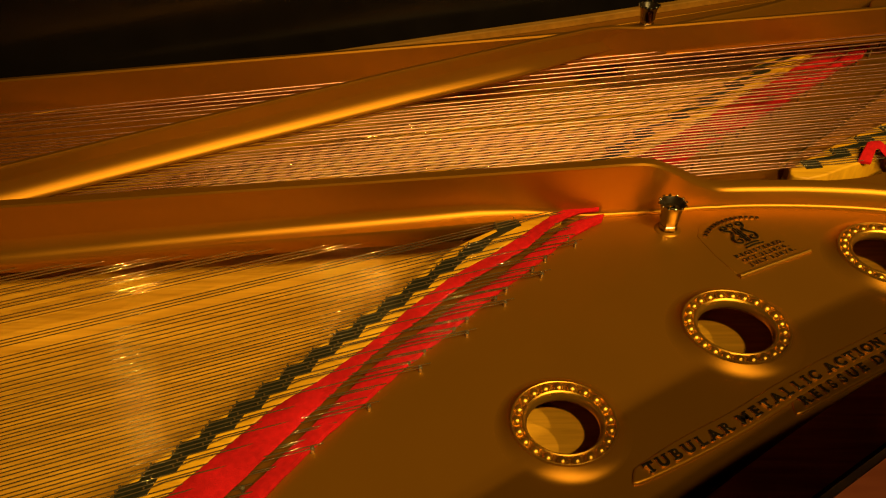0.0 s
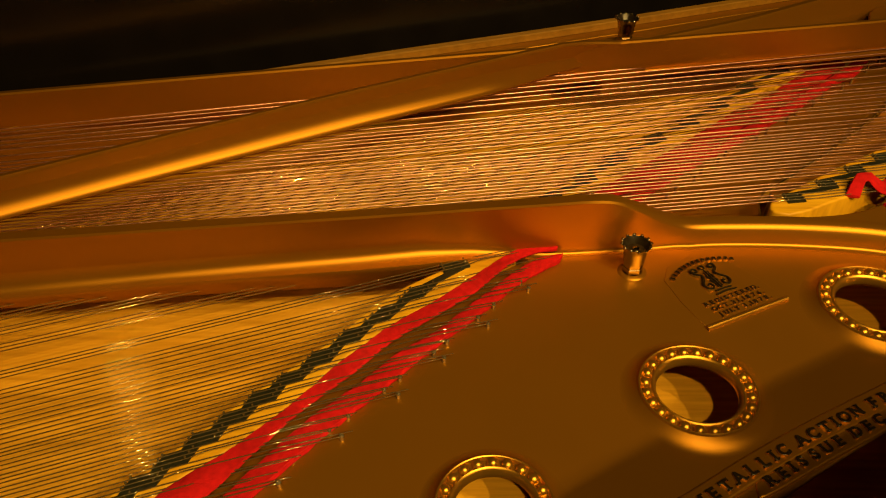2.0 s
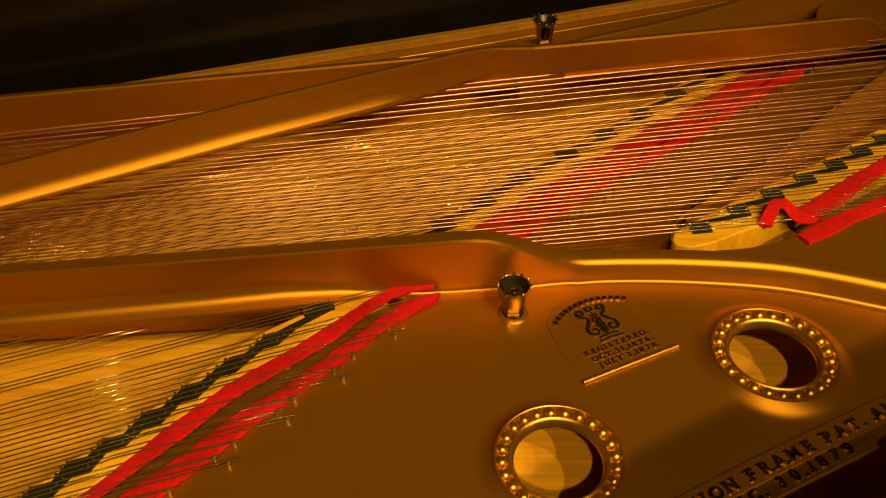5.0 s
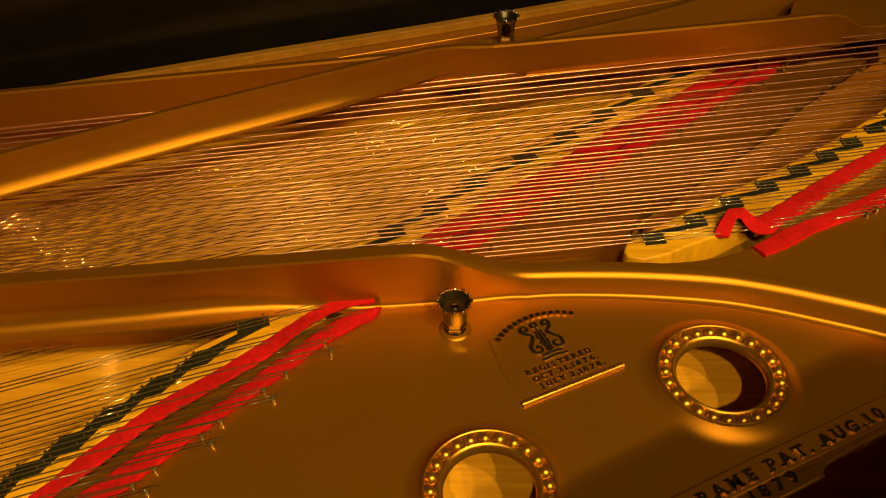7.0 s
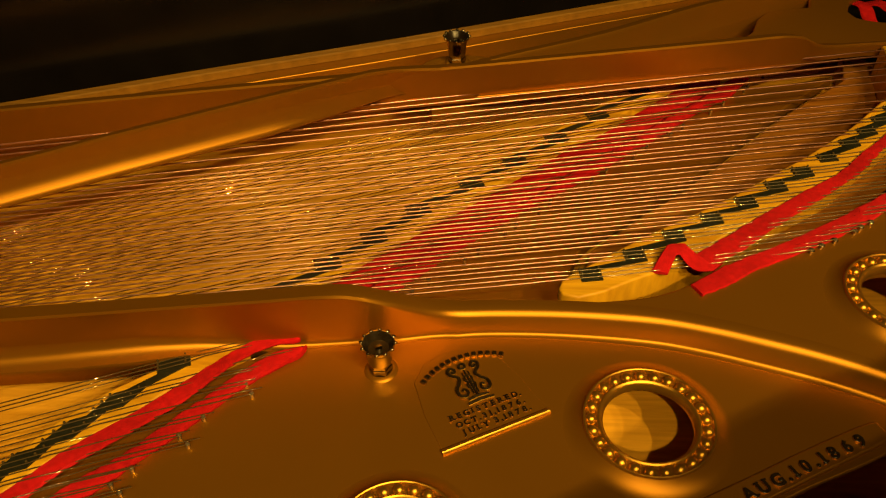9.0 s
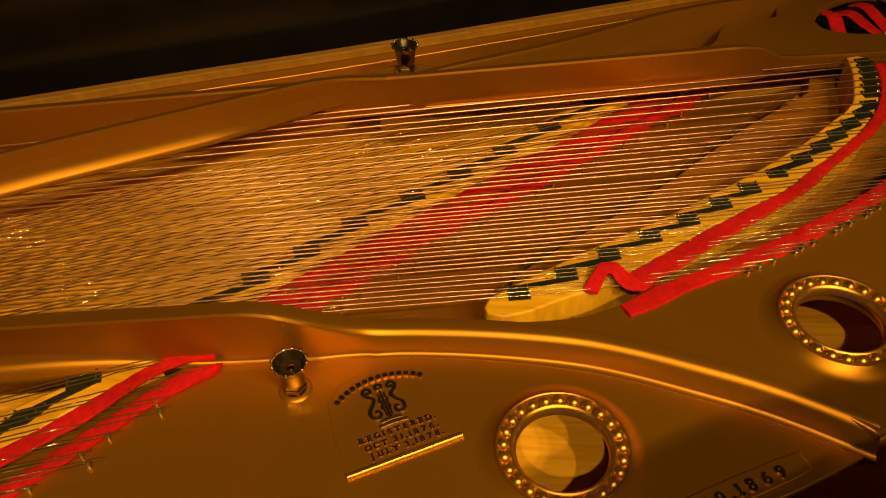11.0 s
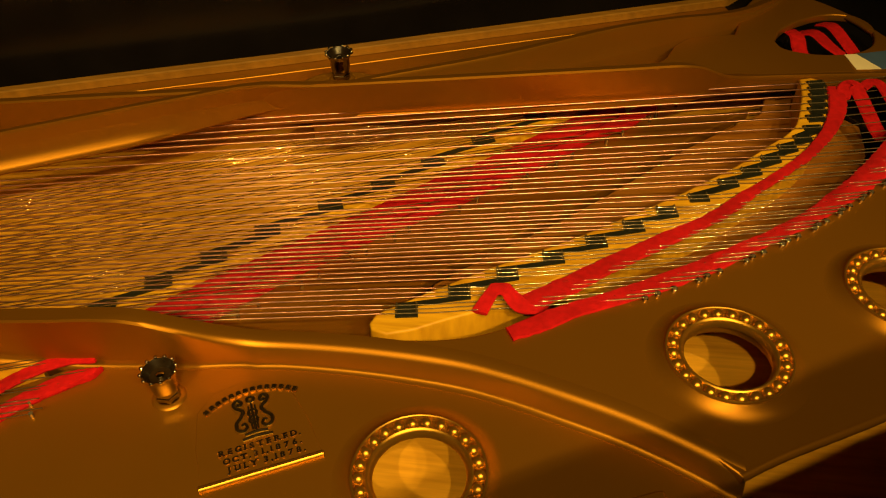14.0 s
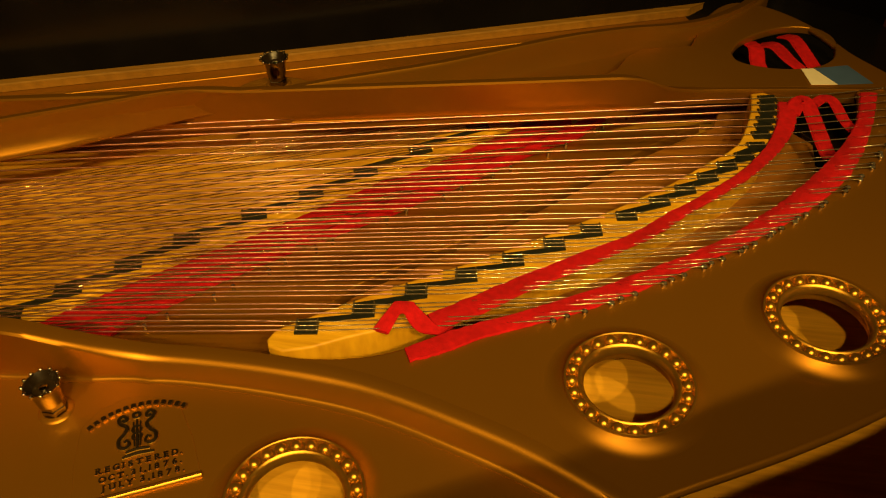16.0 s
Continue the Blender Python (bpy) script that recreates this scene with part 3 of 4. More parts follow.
slab("bridge_body", [front + [(0.710, 1.003)] + rear[::-1] + nose], BASS_BRIDGE_Z, BASS_BRIDGE_Z - 0.052, MAPLE, bass_bridge, bevel=0.002)
slab("bridge_apron", [spline([(0.376, 0.721), (0.423, 0.765), (0.472, 0.807), (0.53, 0.864), (0.594, 0.93), (0.67, 0.995)], 5) + [(0.69, 1.06)] + [(x + 0.040, y - 0.018) for x, y in rear[::-1]] + [(0.36, 0.64)]], 0.055, 0.055 - BOARD_Z - 0.0005, SHADED_SPRUCE, bass_bridge, "wooden apron under the bridge, coloured dark for shade", bevel=0.002)
notch_row(bass_bridge, bass_notes[:7], BASS_BRIDGE_Z, 0.016, 0.0066)
notch_row(bass_bridge, bass_notes[7:12], BASS_BRIDGE_Z + 0.0002, 0.0160, 0.0050)
notch_row(bass_bridge, bass_notes[11:14], BASS_BRIDGE_Z + 0.0004, 0.0155, 0.0046)
notch_row(bass_bridge, bass_notes[14:], BASS_BRIDGE_Z + 0.0004, 0.0155, 0.0054, False)

# treble bridge
treble_line = [(-0.335, 0.07), (-0.275, 0.158), (-0.22, 0.232), (-0.167, 0.298), (-0.149, 0.323), (-0.132, 0.341), (-0.114, 0.360), (-0.099, 0.377), (-0.079, 0.401), (-0.058, 0.426), (-0.039, 0.447), (-0.019, 0.469), (0.002, 0.493), (0.020, 0.518), (0.043, 0.542), (0.078, 0.568), (0.105, 0.585)]
treble_bridge = thing("treble_bridge", "pale maple treble bridge with blackened notches", "bridge")
t_front = [(x - 0.0065, y + 0.0025) for x, y in treble_line[:-1]] + [(0.085, 0.588)]
t_rear = [(x + 0.001, y + 0.001) for x, y in felt_edge if y > 0.0]
slab("bridge_body", [spline(t_front, 4) + [(0.12, 0.592)] + t_rear[::-1]], TREBLE_BRIDGE_Z, TREBLE_BRIDGE_Z - BOARD_Z - 0.0005, MAPLE, treble_bridge)


# (across, along) of each block's rear corner in the frame of the strings
T_ANG = radians(21.4)
T_D, T_S = np.array((math.cos(T_ANG), math.sin(T_ANG))), np.array((-math.sin(T_ANG), math.cos(T_ANG)))
corner_line = [(0.1874, -0.268), (0.2474, -0.180), (0.3384, -0.028), (0.4059, 0.0989), (0.4159, 0.1200), (0.4272, 0.1406), (0.4368, 0.1626), (0.4498, 0.1870), (0.4630, 0.2137), (0.4775, 0.2451), (0.4982, 0.2908)]
corners = [0.4059 - 0.0104 * i for i in range(18, 0, -1)] + [c for c, _ in corner_line[3:10]]
treble_notes = []
for i, c in enumerate(corners):
    top = corners[i + 1] if i + 1 < len(corners) else 0.4902
    u0, u1 = (np.interp(q, [m[0] for m in corner_line], [m[1] for m in corner_line]) for q in (c, top))
    treble_notes.append((c, top, u0, u1 - 0.0105))
treble_notes.append((0.4975, 0.5085, 0.2908, 0.2915))
rows = [(T_D * (u0 + u1) / 2 + T_S * (c + top) / 2 - T_D * 0.0225, (top - c) / 2, (u1 - u0) / 2) for c, top, u0, u1 in treble_notes]
for i, (p, half, slant) in enumerate(rows):
    notch_row(treble_bridge, [(p[0], p[1], T_ANG)], TREBLE_BRIDGE_Z, 0.0225, half, False, slant)
# the long joint before the last block
bm = bmesh.new()
join = [T_D * u + T_S * c for c, u in ((0.4895, 0.2445), (0.4895, 0.2625), (0.4985, 0.2905), (0.4985, 0.2735))]
lo, hi = [bm.verts.new((*q, TREBLE_BRIDGE_Z - 0.004)) for q in join], [bm.verts.new((*q, TREBLE_BRIDGE_Z + 0.0010)) for q in join]
bm.faces.new(hi)
for k in range(4):
    bm.faces.new((lo[k], lo[(k + 1) % 4], hi[(k + 1) % 4], hi[k]))
finish(bm, "notch", GRAPHITE, treble_bridge, smooth=False)

# tenor bridge
TENOR = [(0.100, 0.622), (0.131, 0.655), (0.163, 0.687), (0.197, 0.719), (0.231, 0.755), (0.276, 0.792), (0.316, 0.826), (0.356, 0.863), (0.398, 0.903), (0.446, 0.946), (0.490, 0.985), (0.530, 1.020)]
tenor_bridge = thing("tenor_bridge", "pale maple long bridge with blackened notches under the bass strings", "bridge")
slab("bridge_body", [[(x - 0.012, y + 0.004) for x, y in TENOR] + [(0.536, 1.030)] + [(x + 0.015, y - 0.008) for x, y in TENOR[::-1]]], TENOR_BRIDGE_Z, TENOR_BRIDGE_Z - BOARD_Z - 0.0005, MAPLE, tenor_bridge)
tenor_notes = [(x - 0.009, y - 0.004, radians(np.interp(y, [0.60, 0.73, 0.95, 1.03], [20.3, 21.0, 24.0, 25.0]))) for x, y in TENOR]
notch_row(tenor_bridge, tenor_notes, TENOR_BRIDGE_Z, 0.021, 0.0072)


# ---- strings ----
def steel_string(points, radius, label, group, wire=STEEL):
    ob = new("piano_string", tube_mesh("piano_string", points, radius, wire, 8))
    return tagged(ob, label, "string", group)


hitch_bass = extend(spline([(0.494, 0.658), (0.518, 0.671), (0.557, 0.692), (0.593, 0.715), (0.628, 0.7395), (0.666, 0.768), (0.698, 0.797), (0.730, 0.827), (0.755, 0.852), (0.779, 0.882), (0.800, 0.920), (0.814, 0.965), (0.825, 1.010)], 5))
for k, (x, y, a) in enumerate(bass_notes):
    many = 3 if k < 7 else 2 if k < 12 else 1
    gap = 0.0040 if many == 3 else 0.0046
    wire, core = (0.00055 + 0.00001 * k if many == 3 else 0.00070 if many == 2 else 0.00080 + 0.00002 * (k - 12)), 0.00042
    length = 0.016 if many == 3 else 0.0160 if many == 2 else 0.0155
    d, s = np.array((math.cos(a), math.sin(a))), np.array((-math.sin(a), math.cos(a)))
    for j in range(many):
        off = (j - (many - 1) / 2) * gap
        p = np.array((x, y)) + s * off
        zs = BASS_BRIDGE_Z + 0.0012 + core + 0.0004
        spread = s * off * (0.22 if many == 3 else 0.3)
        far = p - d * ((p[0] + 0.72) / d[0]) + spread
        mid = p - d * 0.045 + spread
        start = p - d * 0.012
        end = p + d * length
        a2 = a + radians(1.5)
        hook = crossing(end, a2, hitch_bass)
        d2 = np.array((math.cos(a2), math.sin(a2)))
        hook = hook - d2 * (0.0012 * ((j * 2) % 3))
        string = tagged(new("bass_string"), "copper-wound bass string over the bass bridge", "string", "bass strings")
        ob = new("winding", tube_mesh("winding", [(*far, zs + 0.002), (*mid, zs + 0.0005), (*start, zs + 0.0002), (*(start + d * 0.003), zs)], [wire, wire, wire, core], COPPER, 8))
        ob.parent = string
        tagged(ob, "copper winding")
        ob = new("core", tube_mesh("core", [(*(start - d * 0.002), zs), (*p, zs - 0.0002), (*end, zs - 0.0002), (*(end + d2 * 0.010), zs - 0.0009), (*(end + d2 * 0.022), zs - 0.0006), (*(hook - d2 * 0.032), zs + 0.0016), (*(hook - d2 * 0.026), zs + 0.0022), (*hook, BASS_Z + 0.0040)], core, CORE, 8))
        ob.parent = string
        # twisted end of the wire before its pin
        tw = []
        for i in range(84):
            u = i / 83
            q = hook - d2 * (0.030 * (1 - u) + 0.001)
            ph = u * 26 * math.pi
            zz = zs + 0.0020 + (BASS_Z + 0.0040 - zs - 0.0020) * max(0, (u - 0.25) / 0.75)
            side = np.array((-d2[1], d2[0])) * 0.00042 * math.cos(ph)
            tw.append((q[0] + side[0], q[1] + side[1], zz + 0.00042 * math.sin(ph)))
        loop_from = math.atan2(d2[1], d2[0]) + math.pi
        for i in range(1, 13):
            a3 = loop_from + i * 1.75 * math.pi / 12
            tw.append((hook[0] + 0.0021 * math.cos(a3), hook[1] + 0.0021 * math.sin(a3), BASS_Z + 0.0034))
        ob = new("twist", tube_mesh("twist", tw, 0.00042, NICKEL, 6))
        ob.parent = string
        put_mesh("hitch_pin", hitch_pin, (hook[0], hook[1], BASS_Z - 0.0020), plate, a2)
        for q in (p + d * 0.001, end - d * 0.001):
            put_mesh("bridge_pin", bridge_pin, (q[0] + s[0] * 0.0016, q[1] + s[1] * 0.0016, BASS_BRIDGE_Z + 0.0012), bass_bridge)

# hitch pins stand in threes for every two blocks, each holding two strings
PIN_ROWS = [[(0.17, -0.28), (0.3710, 0.1497), (0.3955, 0.2022), (0.4216, 0.2533), (0.4443, 0.2998), (0.4688, 0.3384), (0.4844, 0.3617), (0.52, 0.40)],
            [(0.17, -0.29), (0.3785, 0.1441), (0.4040, 0.1970), (0.4289, 0.2486), (0.4528, 0.2945), (0.4770, 0.3341), (0.52, 0.385)],
            [(0.17, -0.27), (0.3863, 0.1600), (0.4132, 0.2146), (0.4373, 0.2627), (0.4608, 0.3095), (0.4897, 0.3509), (0.52, 0.39)]]
PIN_PHASE = 2
n = 0
for k, (p0, half, slant) in enumerate(rows):
    for j in range(3):
        off = (j - 1) * half * 0.62
        p = p0 + T_S * off + T_D * slant * off / half
        far = p - T_D * ((p[0] + 0.70) / T_D[0])
        end = p + T_D * 0.0205
        zs = TREBLE_BRIDGE_Z + 0.0018
        across_at = float(p @ T_S)
        pin_row = PIN_ROWS[(n // 2 + PIN_PHASE) % 3]
        toward = -1 if n % 2 else 1
        hook = T_D * np.interp(across_at, [m[0] for m in pin_row], [m[1] for m in pin_row]) + T_S * (across_at + toward * 0.0012)
        over = 0.0018 if n % 3 == 0 else 0.0
        steel_string([(*far, zs + 0.001), (*(far * 0.5 + p * 0.5), zs + 0.0005), (*p, zs), (*end, zs), (*(end + T_D * 0.012), zs + over), (*(end + T_D * 0.024), zs - 0.0004 + over), (*(hook * 0.6 + end * 0.4), 0.0858 + over * 0.2), (*hook, 0.0820)], 0.00042, "bright steel treble string over the bridge", "treble strings")
        for q in (p + T_D * 0.001, end - T_D * 0.001):
            put_mesh("bridge_pin", bridge_pin, (q[0] + T_S[0] * 0.0013, q[1] + T_S[1] * 0.0013, TREBLE_BRIDGE_Z + 0.0012), treble_bridge)
        if n % 2 == 0:
            q = hook + T_S * half * 0.22
            put_mesh("hitch_pin", hitch_pin, (q[0], q[1], NEAR_Z - 0.0018), plate, T_ANG)
        n += 1

hitch_tenor = extend(spline([(0.22, 0.655), (0.285, 0.715), (0.351, 0.782), (0.390, 0.814), (0.454, 0.871), (0.507, 0.918), (0.545, 0.952), (0.575, 0.988)], 5))
for k, (x, y, a) in enumerate(tenor_notes):
    d, s = np.array((math.cos(a), math.sin(a))), np.array((-math.sin(a), math.cos(a)))
    for j in range(3):
        p = np.array((x, y)) + s * (j - 1) * 0.0040
        far = p - d * 0.85
        end = p + d * 0.018
        zs = TENOR_BRIDGE_Z + 0.0020
        hook = crossing(end, a, hitch_tenor) - d * 0.004 * ((j * 2) % 3)
        steel_string([(*far, zs + 0.001), (*p, zs), (*end, zs), (*(hook * 0.7 + end * 0.3), 0.067), (*hook, 0.061)], 0.00052, "steel tenor string under the bass strings", "tenor strings", TENOR_WIRE)
        for q in (p + d * 0.001, end - d * 0.001):
            put_mesh("bridge_pin", bridge_pin, (q[0] + s[0] * 0.0015, q[1] + s[1] * 0.0015, TENOR_BRIDGE_Z + 0.0012), tenor_bridge)
        if j != 1:
            put_mesh("hitch_pin", hitch_pin, (hook[0], hook[1], 0.056), plate, a)


# ---- felts ----
def felt_strip(name, near, far, z, thick, label, seed, wave=0.0005, droop=0.0):
    rnd = random.Random(seed)
    a, b = spline(near, 8), spline(far, 8)
    left = [(p[0] + rnd.uniform(-1, 1) * wave, p[1] + rnd.uniform(-1, 1) * wave, z + rnd.uniform(-1, 1) * 0.0004 - droop) for p in a]
    right = [(p[0] + rnd.uniform(-1, 1) * wave, p[1] + rnd.uniform(-1, 1) * wave, z + rnd.uniform(-1, 1) * 0.0004) for p in b]
    n = min(len(left), len(right))
    li = np.linspace(0, len(left) - 1, n).astype(int)
    ri = np.linspace(0, len(right) - 1, n).astype(int)
    return tagged(ribbon(name, [left[i] for i in li], [right[i] for i in ri], thick, FELT), label, "felt strip")


felt_strip("felt_ribbon", [(-0.30, 0.105), (-0.20, 0.224), (-0.138, 0.302), (-0.094, 0.360), (-0.058, 0.394), (-0.027, 0.430), (-0.001, 0.466), (0.030, 0.501), (0.061, 0.528), (0.090, 0.556), (0.111, 0.578), (0.128, 0.592), (0.146, 0.599), (0.161, 0.596)],
           [(-0.275, 0.085), (-0.176, 0.20), (-0.115, 0.285), (-0.074, 0.345), (-0.041, 0.394), (-0.019, 0.424), (0.010, 0.456), (0.035, 0.487), (0.061, 0.510), (0.089, 0.535), (0.108, 0.558), (0.124, 0.576), (0.142, 0.588), (0.160, 0.592)], 0.0870, 0.0032, "red felt ribbon woven behind the treble bridge", 3)
felt_strip("felt_strip", [(-0.255, 0.09), (-0.160, 0.21), (-0.100, 0.298), (-0.064, 0.352), (-0.031, 0.402), (-0.011, 0.426), (0.012, 0.449), (0.037, 0.479), (0.063, 0.500), (0.091, 0.532), (0.110, 0.553), (0.127, 0.572), (0.145, 0.586), (0.165, 0.592)],
           [(-0.235, 0.075), (-0.140, 0.195), (-0.090, 0.290), (-0.057, 0.340), (-0.017, 0.389), (0.008, 0.420), (0.032, 0.447), (0.049, 0.468), (0.071, 0.493), (0.095, 0.518), (0.112, 0.538), (0.128, 0.556), (0.147, 0.572), (0.162, 0.584)], 0.0825, 0.0053, "red felt strip on the plate under treble string ends", 4)
felt_strip("felt_ribbon", [(0.447, 0.676), (0.475, 0.698), (0.505, 0.721), (0.540, 0.747), (0.585, 0.779), (0.613, 0.807), (0.647, 0.839), (0.675, 0.870), (0.697, 0.904), (0.714, 0.945), (0.720, 0.983)],
           [(0.455, 0.662), (0.486, 0.683), (0.512, 0.706), (0.560, 0.744), (0.605, 0.781), (0.628, 0.807), (0.660, 0.839), (0.688, 0.870), (0.712, 0.905), (0.730, 0.943), (0.737, 0.981)], 0.0962, 0.0036, "red felt ribbon woven behind the bass bridge", 5)
felt_strip("felt_strip", [(0.4372, 0.6425), (0.466, 0.6625), (0.503, 0.682), (0.54, 0.703), (0.579, 0.728), (0.619, 0.755), (0.653, 0.781), (0.682, 0.810), (0.713, 0.845), (0.741, 0.882), (0.766, 0.921), (0.785, 0.962), (0.796, 1.006)],
           [(0.4442, 0.6310), (0.470, 0.6455), (0.489, 0.659), (0.525, 0.6765), (0.561, 0.697), (0.597, 0.721), (0.631, 0.747), (0.671, 0.777), (0.711, 0.813), (0.737, 0.841), (0.760, 0.871), (0.783, 0.917), (0.800, 0.964), (0.812, 1.007)], 0.0978, 0.0028, "red felt strip on the plate under bass string ends", 6)
felt_strip("felt_strip", [(0.13, 0.625), (0.160, 0.660), (0.195, 0.694), (0.248, 0.742), (0.305, 0.793), (0.340, 0.826), (0.375, 0.860), (0.398, 0.874), (0.451, 0.925), (0.490, 0.963), (0.519, 0.988)],
           [(0.155, 0.618), (0.185, 0.655), (0.219, 0.691), (0.266, 0.731), (0.328, 0.781), (0.358, 0.812), (0.386, 0.838), (0.412, 0.858), (0.463, 0.906), (0.503, 0.942), (0.536, 0.976)], 0.0670, 0.0098, "red felt strip in shade behind the long bridge", 7)
felt_strip("felt_strip", [(0.158, 0.617), (0.188, 0.654), (0.222, 0.690), (0.269, 0.730), (0.331, 0.780), (0.361, 0.811), (0.389, 0.837), (0.415, 0.857), (0.466, 0.905), (0.506, 0.941), (0.540, 0.976)],
           [(0.18, 0.612), (0.208, 0.650), (0.238, 0.686), (0.299, 0.746), (0.366, 0.802), (0.389, 0.819), (0.420, 0.848), (0.457, 0.880), (0.515, 0.936), (0.541, 0.953), (0.568, 0.988)], 0.0650, 0.0078, "red felt strip in shade under tenor string ends", 8)


def loose_end(points, width, label):
    """A loose felt ribbon along 3D points, lying across its path."""
    pts = [Vector(p) for p in spline(points, 7)]
    left, right = [], []
    for i, p in enumerate(pts):
        d = pts[min(i + 1, len(pts) - 1)] - pts[max(i - 1, 0)]
        side = Vector((0, 0, 1)).cross(Vector((d.x, d.y, 0.0001))).normalized() * width / 2
        left.append(p - side)
        right.append(p + side)
    secs = []
    for a, b in zip(left, right):
        e = (b - a) * 0.1
        n = Vector((0, 0, 0.0014))
        secs.append([a, a + e + n, b - e + n, b, b - e - n, a + e - n])
    return tagged(loft("felt_ribbon", secs, FELT), label, "felt strip")


bow_out = spline([(0.412, 0.6585, 0.0948), (0.4180, 0.667, 0.1005), (0.4232, 0.6735, 0.1052), (0.4252, 0.6755, 0.1064), (0.4315, 0.6765, 0.1066), (0.4378, 0.6770, 0.1064), (0.4400, 0.6755, 0.1050), (0.4490, 0.6705, 0.1000), (0.459, 0.6650, 0.0965), (0.467, 0.6690, 0.0950)], 5)
bow_in = spline([(0.4240, 0.6560, 0.0948), (0.4265, 0.6605, 0.0985), (0.4290, 0.6645, 0.1022), (0.4303, 0.6665, 0.1038), (0.4320, 0.6672, 0.1044), (0.4337, 0.6666, 0.1038), (0.4352, 0.6648, 0.1022), (0.4395, 0.6615, 0.0985), (0.4460, 0.6590, 0.0960), (0.458, 0.6600, 0.0950)], 5)
tagged(ribbon("felt_ribbon", bow_out, bow_in, 0.0026, FELT), "red felt ribbon end looped over the bass strings", "felt strip")
loose_end([(0.731, 0.968, 0.0935), (0.737, 0.980, 0.0985), (0.744, 0.980, 0.0995), (0.750, 0.964, 0.092), (0.757, 0.935, 0.082), (0.760, 0.922, 0.080)], 0.015, "red felt ribbon end hanging between the bass strings")
loose_end([(0.752, 0.982, 0.0965), (0.760, 0.987, 0.0995), (0.768, 0.983, 0.0995), (0.776, 0.966, 0.092), (0.783, 0.955, 0.088)], 0.0115, "red felt ribbon end hanging between the bass strings")
for pts in ([(0.712, 1.114, 0.086), (0.716, 1.096, 0.089), (0.717, 1.078, 0.083), (0.722, 1.064, 0.078)], [(0.722, 1.112, 0.084), (0.735, 1.102, 0.090), (0.748, 1.085, 0.085), (0.762, 1.076, 0.078)], [(0.748, 1.132, 0.086), (0.756, 1.118, 0.091), (0.764, 1.100, 0.087), (0.775, 1.080, 0.078)]):
    loose_end(pts, 0.016, "crumpled red felt strip inside the tail opening")

# ---- wooden rail along the spine and the raised lid ----
rail = spline([(-0.9, 0.595), (-0.4, 0.772), (-0.018, 0.908), (0.189, 0.978), (0.397, 1.053), (0.652, 1.146)], 6)
flange = [[(x + 0.002, y - 0.004, 0.02), (x + 0.002, y - 0.004, 0.0905), (x + 0.0018, y - 0.0036, 0.091), (x - 0.005, y + 0.016, 0.091), (x - 0.005, y + 0.016, 0.02)] for x, y in rail]
loft("outer_flange", flange, GOLD, plate)
secs = [[(x - 0.004, y + 0.0105, 0.0915), (x - 0.004, y + 0.0105, 0.099), (x - 0.0044, y + 0.0120, 0.1), (x - 0.007, y + 0.020, 0.1), (x - 0.008, y + 0.022, 0.098), (x - 0.008, y + 0.022, 0.0915)] for x, y in rail]
secs.append([(p[0] + 0.02, p[1] + 0.008, p[2]) if i > 2 else p for i, p in enumerate([(x + 0.004, y + 0.0015, z) for x, y, z in secs[-1]])])
loft("spine_rail", secs, RIM_WOOD, rim, "bare pale wooden rail along the spine side")
lid_hinge = [Vector((-1.4, 0.62, 0.275)), Vector((1.15, 1.50, 0.275))]
along = (lid_hinge[1] - lid_hinge[0]).normalized()
across = along.cross(Vector((0, 0, 1))).normalized()
up = (across * math.cos(radians(48)) + Vector((0, 0, 1)) * math.sin(radians(48)))
nrm = along.cross(up).normalized()
lid_secs = []
for u in (0, 0.004, 1.0, 1.05):
    a, b = lid_hinge[0] + up * u * 1.15, lid_hinge[1] + up * u * 1.15
    lid_secs.append([a, b, b + nrm * 0.02, a + nrm * 0.02])
loft("lid", lid_secs, LID, rim, "glossy black lid, raised")


# patch of white and blue light on the plate, built as two thin sheets
lit_spot = thing("light_patch", "patch of white and blue light on the tail, built as sheets", "paper")
for nm, mat, quad in (("white_half", PALE_LIGHT, [(0.751, 1.047), (0.763, 1.049), (0.780, 1.021), (0.756, 1.018)]), ("blue_half", BLUE, [(0.7632, 1.0492), (0.796, 1.059), (0.813, 1.027), (0.7802, 1.0212)])):
    loft(nm, [[(x, y, BASS_Z + 0.0003) for x, y in quad], [(x, y, BASS_Z + 0.0009) for x, y in quad]], mat, lit_spot)


